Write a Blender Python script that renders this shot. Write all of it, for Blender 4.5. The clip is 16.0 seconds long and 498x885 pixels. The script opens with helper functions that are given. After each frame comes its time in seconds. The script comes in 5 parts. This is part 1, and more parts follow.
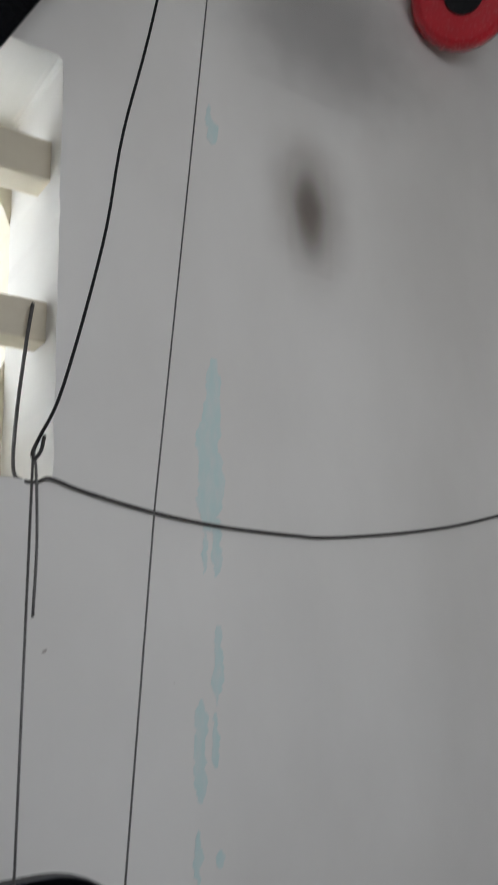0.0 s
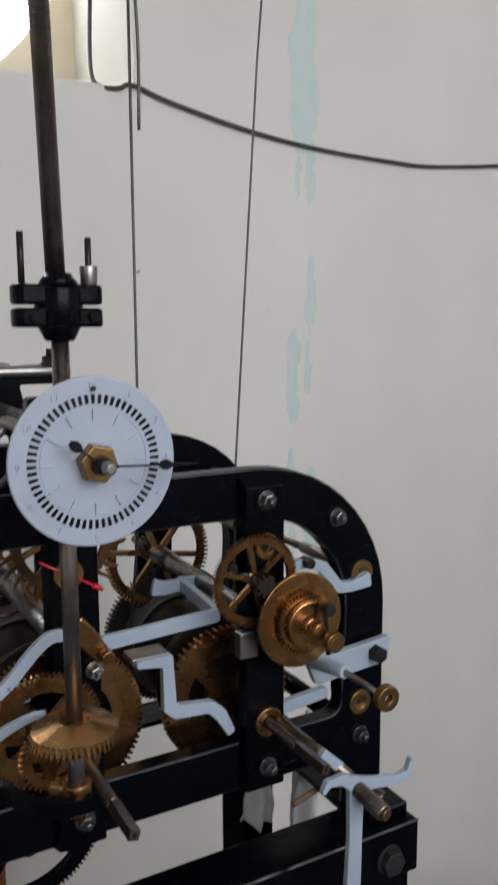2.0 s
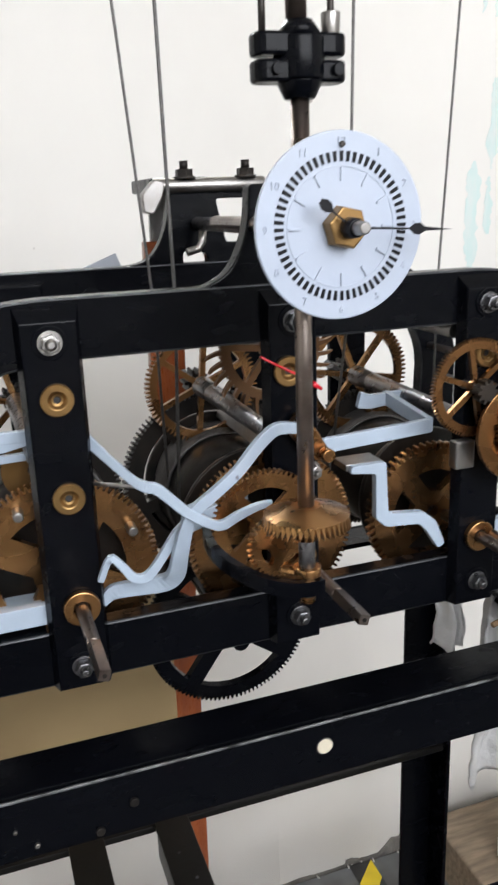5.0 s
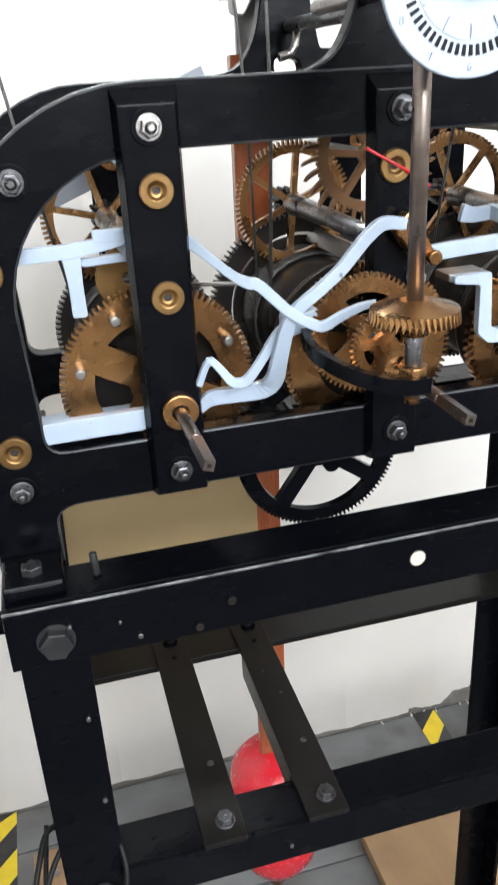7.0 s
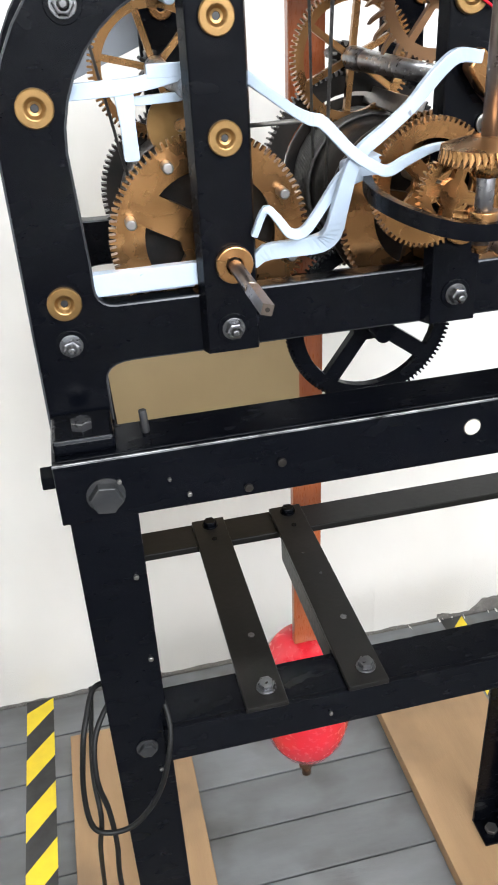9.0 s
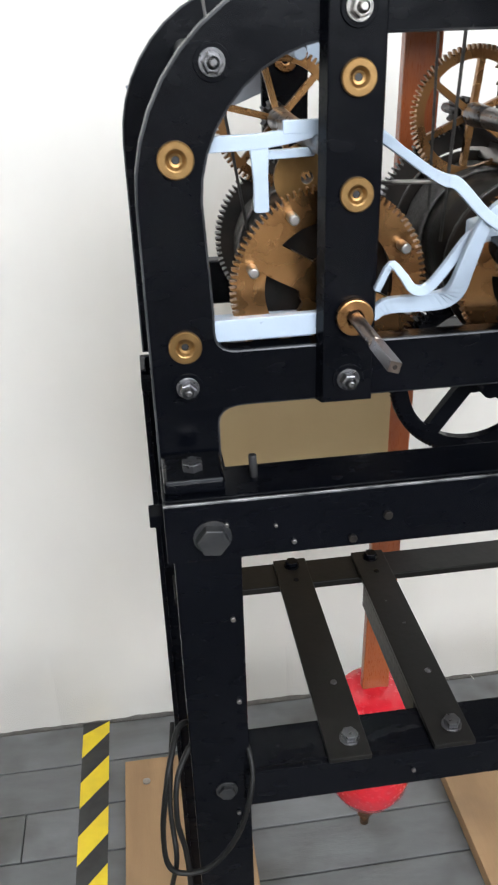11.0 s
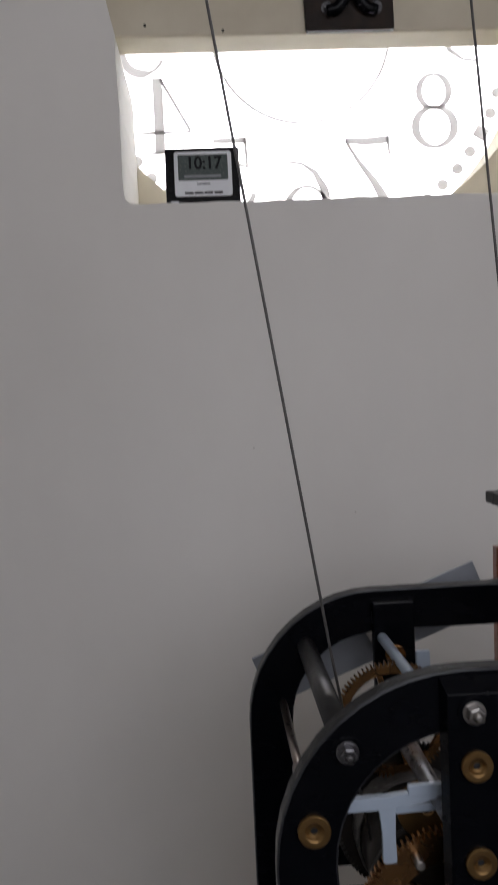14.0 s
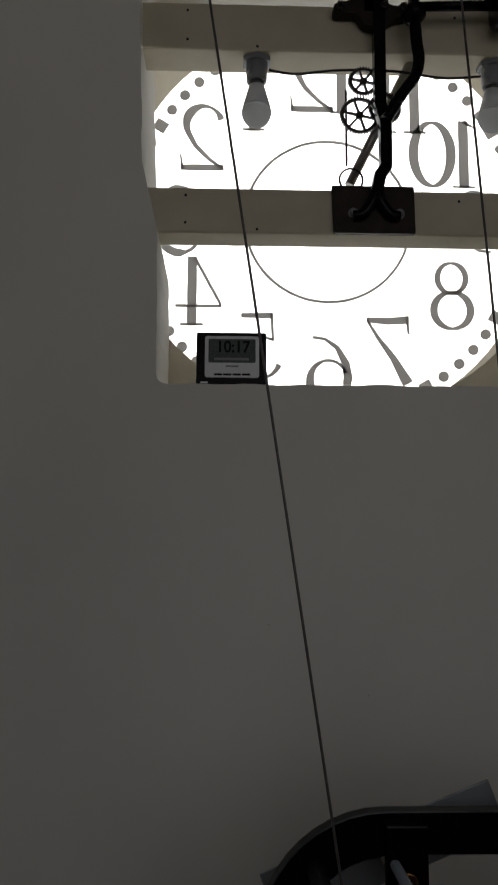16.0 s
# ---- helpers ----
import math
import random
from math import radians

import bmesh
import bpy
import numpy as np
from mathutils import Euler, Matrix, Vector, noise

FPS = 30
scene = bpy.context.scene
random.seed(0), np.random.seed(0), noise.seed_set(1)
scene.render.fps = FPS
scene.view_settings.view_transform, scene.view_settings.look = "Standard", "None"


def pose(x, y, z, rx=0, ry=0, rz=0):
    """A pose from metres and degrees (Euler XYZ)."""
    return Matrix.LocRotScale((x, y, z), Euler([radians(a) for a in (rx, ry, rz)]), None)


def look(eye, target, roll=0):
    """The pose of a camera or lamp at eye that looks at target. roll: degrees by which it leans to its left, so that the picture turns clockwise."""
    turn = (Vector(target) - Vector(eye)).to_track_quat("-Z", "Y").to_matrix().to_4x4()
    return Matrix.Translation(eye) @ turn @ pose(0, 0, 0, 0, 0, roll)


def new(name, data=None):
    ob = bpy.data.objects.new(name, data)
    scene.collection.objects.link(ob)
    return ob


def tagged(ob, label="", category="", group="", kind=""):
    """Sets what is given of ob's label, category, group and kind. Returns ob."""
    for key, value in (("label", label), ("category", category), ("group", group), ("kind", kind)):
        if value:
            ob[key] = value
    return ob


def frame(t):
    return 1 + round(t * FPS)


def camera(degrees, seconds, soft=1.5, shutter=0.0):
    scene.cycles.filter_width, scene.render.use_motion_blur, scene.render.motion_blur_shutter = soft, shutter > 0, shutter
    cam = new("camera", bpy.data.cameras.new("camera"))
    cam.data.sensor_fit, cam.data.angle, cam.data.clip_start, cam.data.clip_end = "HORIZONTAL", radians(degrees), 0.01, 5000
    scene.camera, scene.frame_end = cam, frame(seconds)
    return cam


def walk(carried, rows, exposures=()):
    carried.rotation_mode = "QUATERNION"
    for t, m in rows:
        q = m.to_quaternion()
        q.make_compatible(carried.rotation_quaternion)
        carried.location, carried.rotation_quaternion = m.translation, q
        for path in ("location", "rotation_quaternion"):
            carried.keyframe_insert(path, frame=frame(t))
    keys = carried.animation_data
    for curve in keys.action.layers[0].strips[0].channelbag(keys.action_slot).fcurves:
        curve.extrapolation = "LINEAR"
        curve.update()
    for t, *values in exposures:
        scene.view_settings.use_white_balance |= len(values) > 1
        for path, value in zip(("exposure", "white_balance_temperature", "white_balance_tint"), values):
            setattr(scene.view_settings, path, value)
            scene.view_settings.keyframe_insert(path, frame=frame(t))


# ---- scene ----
cam = camera(34.3, 16.0, 1.7, 0.5)
PATH = [
    (0, (-0.166, -0.675, 1.748), (0.748, 0.661, 2.117), -0.7),
    (0.5, (-0.165, -0.655, 1.71), (0.723, 0.732, 1.924), -0.3),
    (1, (-0.164, -0.639, 1.672), (0.699, 0.779, 1.727), 0.1),
    (1.5, (-0.168, -0.628, 1.636), (0.675, 0.798, 1.532), 0.2),
    (2, (-0.167, -0.605, 1.605), (0.628, 0.832, 1.367), -0.3),
    (2.5, (-0.172, -0.595, 1.584), (0.601, 0.839, 1.263), -0.5),
    (3, (-0.175, -0.588, 1.565), (0.551, 0.852, 1.174), -0.7),
    (3.5, (-0.188, -0.589, 1.56), (0.485, 0.869, 1.14), -1.0),
    (4, (-0.202, -0.59, 1.554), (0.427, 0.886, 1.125), -1.4),
    (4.5, (-0.214, -0.579, 1.548), (0.362, 0.914, 1.106), -1.8),
    (5, (-0.223, -0.569, 1.54), (0.292, 0.935, 1.065), -2.1),
    (5.2, (-0.226, -0.565, 1.535), (0.266, 0.94, 1.035), -2.2),
    (7.3, (-0.257, -0.57, 1.467), (0.102, 0.882, 0.747), -3.2),
    (7.5, (-0.255, -0.571, 1.458), (0.105, 0.869, 0.715), -3.2),
    (8, (-0.261, -0.573, 1.445), (0.071, 0.844, 0.646), -3.1),
    (8.2, (-0.266, -0.574, 1.44), (0.054, 0.837, 0.627), -3.1),
    (10.3, (-0.303, -0.566, 1.428), (-0.071, 0.856, 0.603), -2.2),
    (10.5, (-0.31, -0.565, 1.429), (-0.089, 0.865, 0.617), -1.9),
    (11, (-0.319, -0.56, 1.447), (-0.134, 0.899, 0.677), -1.8),
    (11.5, (-0.325, -0.552, 1.474), (-0.188, 0.901, 0.683), -2.0),
    (12, (-0.335, -0.547, 1.517), (-0.222, 0.949, 0.808), -2.3),
    (12.5, (-0.338, -0.554, 1.554), (-0.254, 1.012, 1.009), -3.3),
    (13, (-0.344, -0.556, 1.59), (-0.27, 1.056, 1.2), -3.0),
    (13.5, (-0.349, -0.568, 1.646), (-0.266, 1.076, 1.427), -2.4),
    (14, (-0.353, -0.578, 1.687), (-0.278, 1.078, 1.599), -2.5),
    (14.5, (-0.365, -0.593, 1.717), (-0.297, 1.066, 1.717), -2.2),
    (15, (-0.364, -0.6, 1.742), (-0.305, 1.057, 1.819), -1.9),
    (15.5, (-0.365, -0.605, 1.759), (-0.304, 1.049, 1.884), -0.7),
    (16, (-0.363, -0.609, 1.774), (-0.31, 1.041, 1.947), 0.2),
]
EXPOSURES = [(0.0, -2.1, 6250, 10), (1.0, -1.97, 6500, 10), (1.5, -1.75, 6500, 10), (2.0, -1.5, 6500, 10), (2.5, -1.25, 6500, 10), (3.5, -0.75, 6500, 10), (5.0, -0.5, 6500, 10), (7.5, 0.3, 6350, 8), (8.2, 0.5, 6350, 8), (10.5, 0.25, 6350, 8), (11.0, 0.05, 6350, 8), (11.5, -0.2, 6500, 10), (12.5, -0.9, 6500, 13), (13.5, -1.7, 6500, 17), (14.0, -2.3, 6500, 16), (14.5, -2.95, 6500, 16), (15.0, -3.45, 6550, 16), (15.5, -3.75, 6600, 15), (16.0, -4.2, 6850, 11)]
walk(cam, [(t, look(eye, target, roll)) for t, eye, target, roll in PATH], EXPOSURES)


# ---- world, light ----
world = bpy.data.worlds.new("world")
scene.world = world
world.use_nodes = True
wn = world.node_tree
sky = wn.nodes.new("ShaderNodeTexSky")
sky.sky_type = "NISHITA"
sky.sun_disc = False
sky.sun_elevation, sky.sun_rotation = radians(35), radians(200)
wn.nodes["Background"].inputs["Strength"].default_value = 0.12
wn.links.new(sky.outputs["Color"], wn.nodes["Background"].inputs["Color"])


def area_lamp(name, m, w, h, watts, colour):
    data = bpy.data.lights.new(name, "AREA")
    data.shape, data.size, data.size_y, data.energy, data.color = "RECTANGLE", w, h, watts, colour
    ob = new(name, data)
    ob.matrix_world = m
    return ob


sun_data = bpy.data.lights.new("sun", "SUN")
sun_data.energy, sun_data.angle, sun_data.color = 1.2, radians(12), (1.0, 0.96, 0.9)
new("sun", sun_data).matrix_world = look((0, 0, 8), (1.0, -3.0, 5.0))
# daylight lamps: in the unseen south opening behind the camera; outside the dial glass
area_lamp("daylight_south", look((0.35, -2.37, 2.50), (0.1, 0.8, 0.8)), 2.3, 1.5, 160, (0.945, 0.960, 1.0))
area_lamp("daylight_north", look((-0.1, 1.95, 2.75), (-0.1, 1.0, 2.5)), 1.5, 1.5, 800, (0.97, 0.985, 1.0))


# ---- materials ----
def material(name, colour, rough=0.5, metal=0.0, spot=None, scale=8.0, amount=0.3, fine=120.0, bump=0.1, detail=6.0,
             fleck=None, fleck_scale=60.0, fleck_at=0.68, fleck_soft=0.03, coat=0.0, vary=0.0, stretch=(1, 1, 1), spec=0.5):
    m = bpy.data.materials.new(name)
    m.use_nodes = True
    t = m.node_tree
    n, link = t.nodes, t.links.new
    b = n["Principled BSDF"]
    b.inputs["Metallic"].default_value = metal
    b.inputs["Coat Weight"].default_value = coat
    b.inputs["Specular IOR Level"].default_value = spec
    co = n.new("ShaderNodeTexCoord")
    mp = n.new("ShaderNodeMapping")
    mp.inputs["Scale"].default_value = stretch
    link(co.outputs["Object"], mp.inputs["Vector"])
    big = n.new("ShaderNodeTexNoise")
    big.inputs["Scale"].default_value, big.inputs["Detail"].default_value = scale, detail
    link(mp.outputs["Vector"], big.inputs["Vector"])
    small = n.new("ShaderNodeTexNoise")
    small.inputs["Scale"].default_value, small.inputs["Detail"].default_value = fine, 4.0
    link(mp.outputs["Vector"], small.inputs["Vector"])
    ramp = n.new("ShaderNodeValToRGB")
    ramp.color_ramp.elements[0].position, ramp.color_ramp.elements[1].position = 0.35, 0.7
    link(big.outputs["Fac"], ramp.inputs["Fac"])
    mix = n.new("ShaderNodeMix")
    mix.data_type = "RGBA"
    mix.inputs["A"].default_value = (*colour, 1)
    mix.inputs["B"].default_value = (*(spot or [c * 0.7 for c in colour]), 1)
    mul = n.new("ShaderNodeMath")
    mul.operation = "MULTIPLY"
    mul.inputs[1].default_value = amount
    link(ramp.outputs["Color"], mul.inputs[0])
    link(mul.outputs[0], mix.inputs["Factor"])
    last = mix.outputs["Result"]
    if fleck:
        fl = n.new("ShaderNodeTexNoise")
        fl.inputs["Scale"].default_value, fl.inputs["Detail"].default_value = fleck_scale, 3.0
        link(co.outputs["Object"], fl.inputs["Vector"])
        fr = n.new("ShaderNodeValToRGB")
        fr.color_ramp.elements[0].position, fr.color_ramp.elements[1].position = fleck_at, fleck_at + fleck_soft
        link(fl.outputs["Fac"], fr.inputs["Fac"])
        mx = n.new("ShaderNodeMix")
        mx.data_type = "RGBA"
        mx.inputs["B"].default_value = (*fleck, 1)
        link(fr.outputs["Color"], mx.inputs["Factor"])
        link(last, mx.inputs["A"])
        last = mx.outputs["Result"]
    if vary:
        oi = n.new("ShaderNodeObjectInfo")
        mr = n.new("ShaderNodeMapRange")
        mr.inputs["To Min"].default_value, mr.inputs["To Max"].default_value = 1 - vary, 1 + vary
        link(oi.outputs["Random"], mr.inputs["Value"])
        hs = n.new("ShaderNodeHueSaturation")
        link(mr.outputs["Result"], hs.inputs["Value"])
        link(last, hs.inputs["Color"])
        last = hs.outputs["Color"]
    link(last, b.inputs["Base Color"])
    rr = n.new("ShaderNodeMapRange")
    rr.inputs["To Min"].default_value, rr.inputs["To Max"].default_value = max(0.03, rough - 0.12), min(1, rough + 0.12)
    link(small.outputs["Fac"], rr.inputs["Value"])
    link(rr.outputs["Result"], b.inputs["Roughness"])
    if bump:
        bp = n.new("ShaderNodeBump")
        bp.inputs["Strength"].default_value, bp.inputs["Distance"].default_value = bump, 0.002
        link(small.outputs["Fac"], bp.inputs["Height"])
        link(bp.outputs["Normal"], b.inputs["Normal"])
    return m


BLACK = material("black_paint", (0.0013, 0.0016, 0.0027), 0.25, 0, (0.0030, 0.0034, 0.0050), 7, 0.5, 75, 0.14, fleck=(0.11, 0.115, 0.13), fleck_scale=80, fleck_at=0.81, spec=0.10, stretch=(0.45, 1, 1))
# pale plate edges: wear, with the bevels' bright highlight put into the colour too
WORN_GLINT = material("worn_and_glinting_edge", (0.050, 0.052, 0.057), 0.36, 0.3, (0.003, 0.0035, 0.005), 18, 1.0, 160, 0.1, spec=0.3)
STRAP = material("brown_black_iron", (0.0060, 0.0056, 0.0052), 0.40, 0.05, (0.012, 0.0105, 0.009), 18, 0.6, 140, 0.10, fleck=(0.16, 0.15, 0.14), fleck_scale=95, fleck_at=0.80, spec=0.19)
NUT = material("grey_steel_nut", (0.17, 0.17, 0.18), 0.3, 0.9, (0.05, 0.047, 0.045), 50, 0.6, 220, 0.08)
RUST = material("rusty_dark_iron", (0.011, 0.0085, 0.0075), 0.55, 0.2, (0.030, 0.018, 0.012), 28, 0.7, 150, 0.3, spec=0.25)
IRON = material("dark_iron", (0.013, 0.012, 0.0115), 0.38, 0.35, (0.045, 0.034, 0.026), 30, 0.6, 200, 0.15, spec=0.3)
STEEL = material("bright_steel", (0.36, 0.35, 0.34), 0.36, 1.0, (0.16, 0.14, 0.125), 40, 0.5, 250, 0.06)
ROD = material("oiled_steel_rod", (0.245, 0.205, 0.182), 0.31, 0.95, (0.085, 0.056, 0.045), 30, 0.7, 160, 0.06)
BRASS = material("aged_brass", (0.385, 0.208, 0.086), 0.27, 0.97, (0.17, 0.078, 0.032), 9, 0.8, 45, 0.02, detail=2.0)
BRONZE = material("dark_bronze", (0.21, 0.115, 0.060), 0.33, 0.9, (0.10, 0.050, 0.027), 12, 0.6, 50, 0.02, detail=2.0)
BRASS_LIGHT = material("clean_brass", (0.25, 0.152, 0.060), 0.40, 0.95, (0.16, 0.088, 0.034), 40, 0.6, 240, 0.06)
BLUE = material("pale_blue_paint", (0.35, 0.42, 0.505), 0.38, 0, (0.26, 0.305, 0.365), 16, 0.6, 130, 0.12, fleck=(0.15, 0.16, 0.18), fleck_scale=70, fleck_at=0.75)
ENAMEL = material("white_dial_enamel", (0.37, 0.415, 0.50), 0.36, 0, (0.31, 0.345, 0.41), 26, 0.5, 160, 0.07)
INK = material("black_ink", (0.003, 0.003, 0.005), 0.4, 0, None, 30, 0.3, 200, 0.02, spec=0.2)
WALL = material("cream_wall", (0.75, 0.736, 0.702), 0.72, 0, (0.58, 0.562, 0.53), 2.2, 0.55, 22, 0.32, fleck=(0.34, 0.31, 0.28), fleck_scale=26, fleck_at=0.775, stretch=(1, 1, 0.55))
CEIL = material("ceiling_paint", (0.62, 0.60, 0.56), 0.8, 0, None, 2, 0.3, 30, 0.2)
CREAM = material("cream_painted_timber", (0.60, 0.55, 0.43), 0.5, 0, (0.45, 0.39, 0.28), 9, 0.5, 60, 0.2)
FLOOR = material("grey_painted_board", (0.150, 0.155, 0.160), 0.55, 0, (0.080, 0.080, 0.077), 6, 0.9, 55, 0.35, fleck=(0.055, 0.053, 0.047), fleck_scale=6, fleck_at=0.50, fleck_soft=0.24, vary=0.16, stretch=(0.6, 1.6, 1))
WOOD = material("pale_wood", (0.33, 0.205, 0.105), 0.6, 0, (0.21, 0.125, 0.062), 3.5, 0.55, 70, 0.2, fleck=(0.14, 0.09, 0.052), fleck_scale=5, fleck_at=0.52, fleck_soft=0.26, stretch=(7, 1.0, 7))
OLDWOOD = material("old_grey_wood", (0.25, 0.19, 0.13), 0.75, 0, (0.11, 0.08, 0.055), 9, 0.8, 90, 0.4, stretch=(1.5, 9, 9))
VARNISH = material("varnished_wood", (0.30, 0.075, 0.018), 0.3, 0, (0.17, 0.035, 0.01), 9, 0.6, 120, 0.06, coat=0.4, stretch=(9, 9, 0.7))
RED = material("red_gloss_paint", (0.55, 0.012, 0.025), 0.25, 0, (0.42, 0.01, 0.02), 8, 0.5, 120, 0.04, coat=0.3)
YELLOW = material("yellow_tape", (0.75, 0.56, 0.02), 0.4, 0, (0.55, 0.4, 0.03), 30, 0.5, 200, 0.1)
TAPE_BLACK = material("black_tape", (0.02, 0.02, 0.02), 0.4, 0, (0.05, 0.05, 0.05), 30, 0.5, 200, 0.1)
WIRE = material("wire", (0.05, 0.047, 0.045), 0.45, 0.3, None, 40, 0.4, 300, 0.05)
WIREROPE = material("wire_rope", (0.125, 0.12, 0.116), 0.42, 0.6, (0.06, 0.057, 0.055), 200, 0.7, 500, 0.5)
CABLE = material("dark_cable", (0.005, 0.005, 0.005), 0.5, 0, None, 40, 0.4, 300, 0.05, spec=0.2)
BOLT = material("greyed_bolt", (0.018, 0.019, 0.021), 0.38, 0.3, (0.05, 0.048, 0.047), 60, 0.6, 220, 0.1)
TEAL = material("old_teal_paint", (0.55, 0.69, 0.67), 0.75, 0, (0.66, 0.70, 0.68), 55, 0.85, 60, 0.2, stretch=(1, 1, 0.35))
CLOTH = material("white_cotton", (0.68, 0.68, 0.68), 0.9, 0, (0.45, 0.44, 0.43), 20, 0.6, 300, 0.5)
PLASTIC = material("black_plastic", (0.004, 0.004, 0.005), 0.3, 0, None, 30, 0.3, 300, 0.03, spec=0.2)
SILVER = material("silver_plastic", (0.80, 0.82, 0.85), 0.4, 0.0, None, 30, 0.3, 300, 0.03)
LCD = material("grey_screen", (0.085, 0.105, 0.10), 0.25, 0, None, 30, 0.2, 300, 0.02)
GREYPLASTIC = material("grey_plastic", (0.22, 0.23, 0.25), 0.45, 0, None, 30, 0.3, 300, 0.03)


# ---- mesh helpers ----
def part(name, bm, mat, parent=None, label=""):
    bmesh.ops.recalc_face_normals(bm, faces=bm.faces)
    me = bpy.data.meshes.new(name)
    bm.to_mesh(me)
    bm.free()
    me.materials.append(mat)
    if mat is BLACK:
        me.materials.append(WORN_GLINT)
    ob = new(name, me)
    if parent:
        ob.parent = parent
    if label:
        tagged(ob, label)
    return ob


def thing(name, at, label, category, group="", kind=""):
    ob = new(name)
    ob.empty_display_size = 0.05
    ob.location = at
    return tagged(ob, label, category, group, kind)


def under(ob, thing_ob):
    """Hang a part, built in world places, under a thing."""
    ob.parent = thing_ob
    ob.matrix_parent_inverse = Matrix.Translation(-Vector(thing_ob.location))
    return ob


def box(x0, x1, y0, y1, z0, z1, bevel=0.0, bm=None):
    bm2 = bmesh.new()
    bmesh.ops.create_cube(bm2, size=1.0)
    for v in bm2.verts:
        v.co = ((x0 + x1) / 2 + v.co.x * (x1 - x0), (y0 + y1) / 2 + v.co.y * (y1 - y0), (z0 + z1) / 2 + v.co.z * (z1 - z0))
    if bevel:
        bmesh.ops.bevel(bm2, geom=bm2.edges[:], offset=bevel, segments=2, profile=0.5, affect="EDGES")
    return join(bm, bm2)


def join(bm, other):
    if bm is None:
        return other
    me = bpy.data.meshes.new("tmp")
    other.to_mesh(me)
    other.free()
    bm.from_mesh(me)
    bpy.data.meshes.remove(me)
    return bm


def cyl(p0, p1, r0, r1=None, seg=20, bm=None, bevel=0.0, turn=0.0):
    p0, p1 = Vector(p0), Vector(p1)
    d = p1 - p0
    bm2 = bmesh.new()
    bmesh.ops.create_cone(bm2, cap_ends=True, segments=seg, radius1=r0, radius2=r0 if r1 is None else r1, depth=d.length)
    if bevel:
        bmesh.ops.bevel(bm2, geom=[e for e in bm2.edges if len(e.link_faces) == 2 and any(len(f.verts) > 4 for f in e.link_faces)],
                        offset=bevel, segments=2, profile=0.5, affect="EDGES")
    if seg > 8:
        for f in bm2.faces:
            f.smooth = len(f.verts) <= 4
    m = Matrix.Translation((p0 + p1) / 2) @ d.to_track_quat("Z", "Y").to_matrix().to_4x4() @ Matrix.Rotation(turn, 4, "Z")
    bmesh.ops.transform(bm2, matrix=m, verts=bm2.verts)
    return join(bm, bm2)


def tube(points, r, seg=8, bm=None):
    """A round bar along points."""
    pts = [Vector(p) for p in points]
    bm2 = bmesh.new()
    rings = []
    for i, p in enumerate(pts):
        d = (pts[min(i + 1, len(pts) - 1)] - pts[max(i - 1, 0)]).normalized()
        a = d.orthogonal().normalized() if not rings else (prev - d * prev.dot(d)).normalized()
        prev = a
        b = d.cross(a)
        rings.append([bm2.verts.new(p + r * (math.cos(k * math.tau / seg) * a + math.sin(k * math.tau / seg) * b)) for k in range(seg)])
    for q, s in zip(rings, rings[1:]):
        for k in range(seg):
            bm2.faces.new((q[k], q[(k + 1) % seg], s[(k + 1) % seg], s[k])).smooth = True
    bm2.faces.new(rings[0][::-1])
    bm2.faces.new(rings[-1])
    return join(bm, bm2)


def spline(points, n=8):
    """A smooth line through points."""
    pts = [Vector(p) for p in points]
    pts = [2 * pts[0] - pts[1]] + pts + [2 * pts[-1] - pts[-2]]
    out = []
    for a, b, c, d in zip(pts, pts[1:], pts[2:], pts[3:]):
        for k in range(n):
            t = k / n
            out.append(0.5 * (2 * b + (c - a) * t + (2 * a - 5 * b + 4 * c - d) * t * t + (3 * b - a - 3 * c + d) * t ** 3))
    return out + [pts[-2]]


def flat(loops, y0, y1, bm=None, bevel=0.0, edge=-1):
    """A plate cut in the XZ plane from an outer loop and holes, from y0 to y1; edge: the bevel's material slot."""
    bm2 = bmesh.new()
    edges = []
    for loop in loops:
        vs = [bm2.verts.new((x, y0, z)) for x, z in loop]
        edges += [bm2.edges.new((a, b)) for a, b in zip(vs, vs[1:] + vs[:1])]
    bmesh.ops.triangle_fill(bm2, use_beauty=True, use_dissolve=False, edges=edges)
    ret = bmesh.ops.extrude_face_region(bm2, geom=bm2.faces[:])
    bmesh.ops.translate(bm2, vec=(0, y1 - y0, 0), verts=[g for g in ret["geom"] if isinstance(g, bmesh.types.BMVert)])
    bmesh.ops.recalc_face_normals(bm2, faces=bm2.faces)
    if bevel:
        bmesh.ops.bevel(bm2, geom=[e for e in bm2.edges if len(e.link_faces) == 2 and e.calc_face_angle(0) > 1.2 and
                                   abs(e.verts[0].co.y - e.verts[1].co.y) < 1e-6], offset=bevel, segments=2, profile=0.5, affect="EDGES", material=edge)
    return join(bm, bm2)


def ring(r, n, cx=0.0, cz=0.0, a0=0.0, a1=math.tau):
    full = abs(a1 - a0 - math.tau) < 1e-6
    k = n if full else n - 1
    return [(cx + r * math.cos(a0 + (a1 - a0) * i / k), cz + r * math.sin(a0 + (a1 - a0) * i / k)) for i in range(n)]


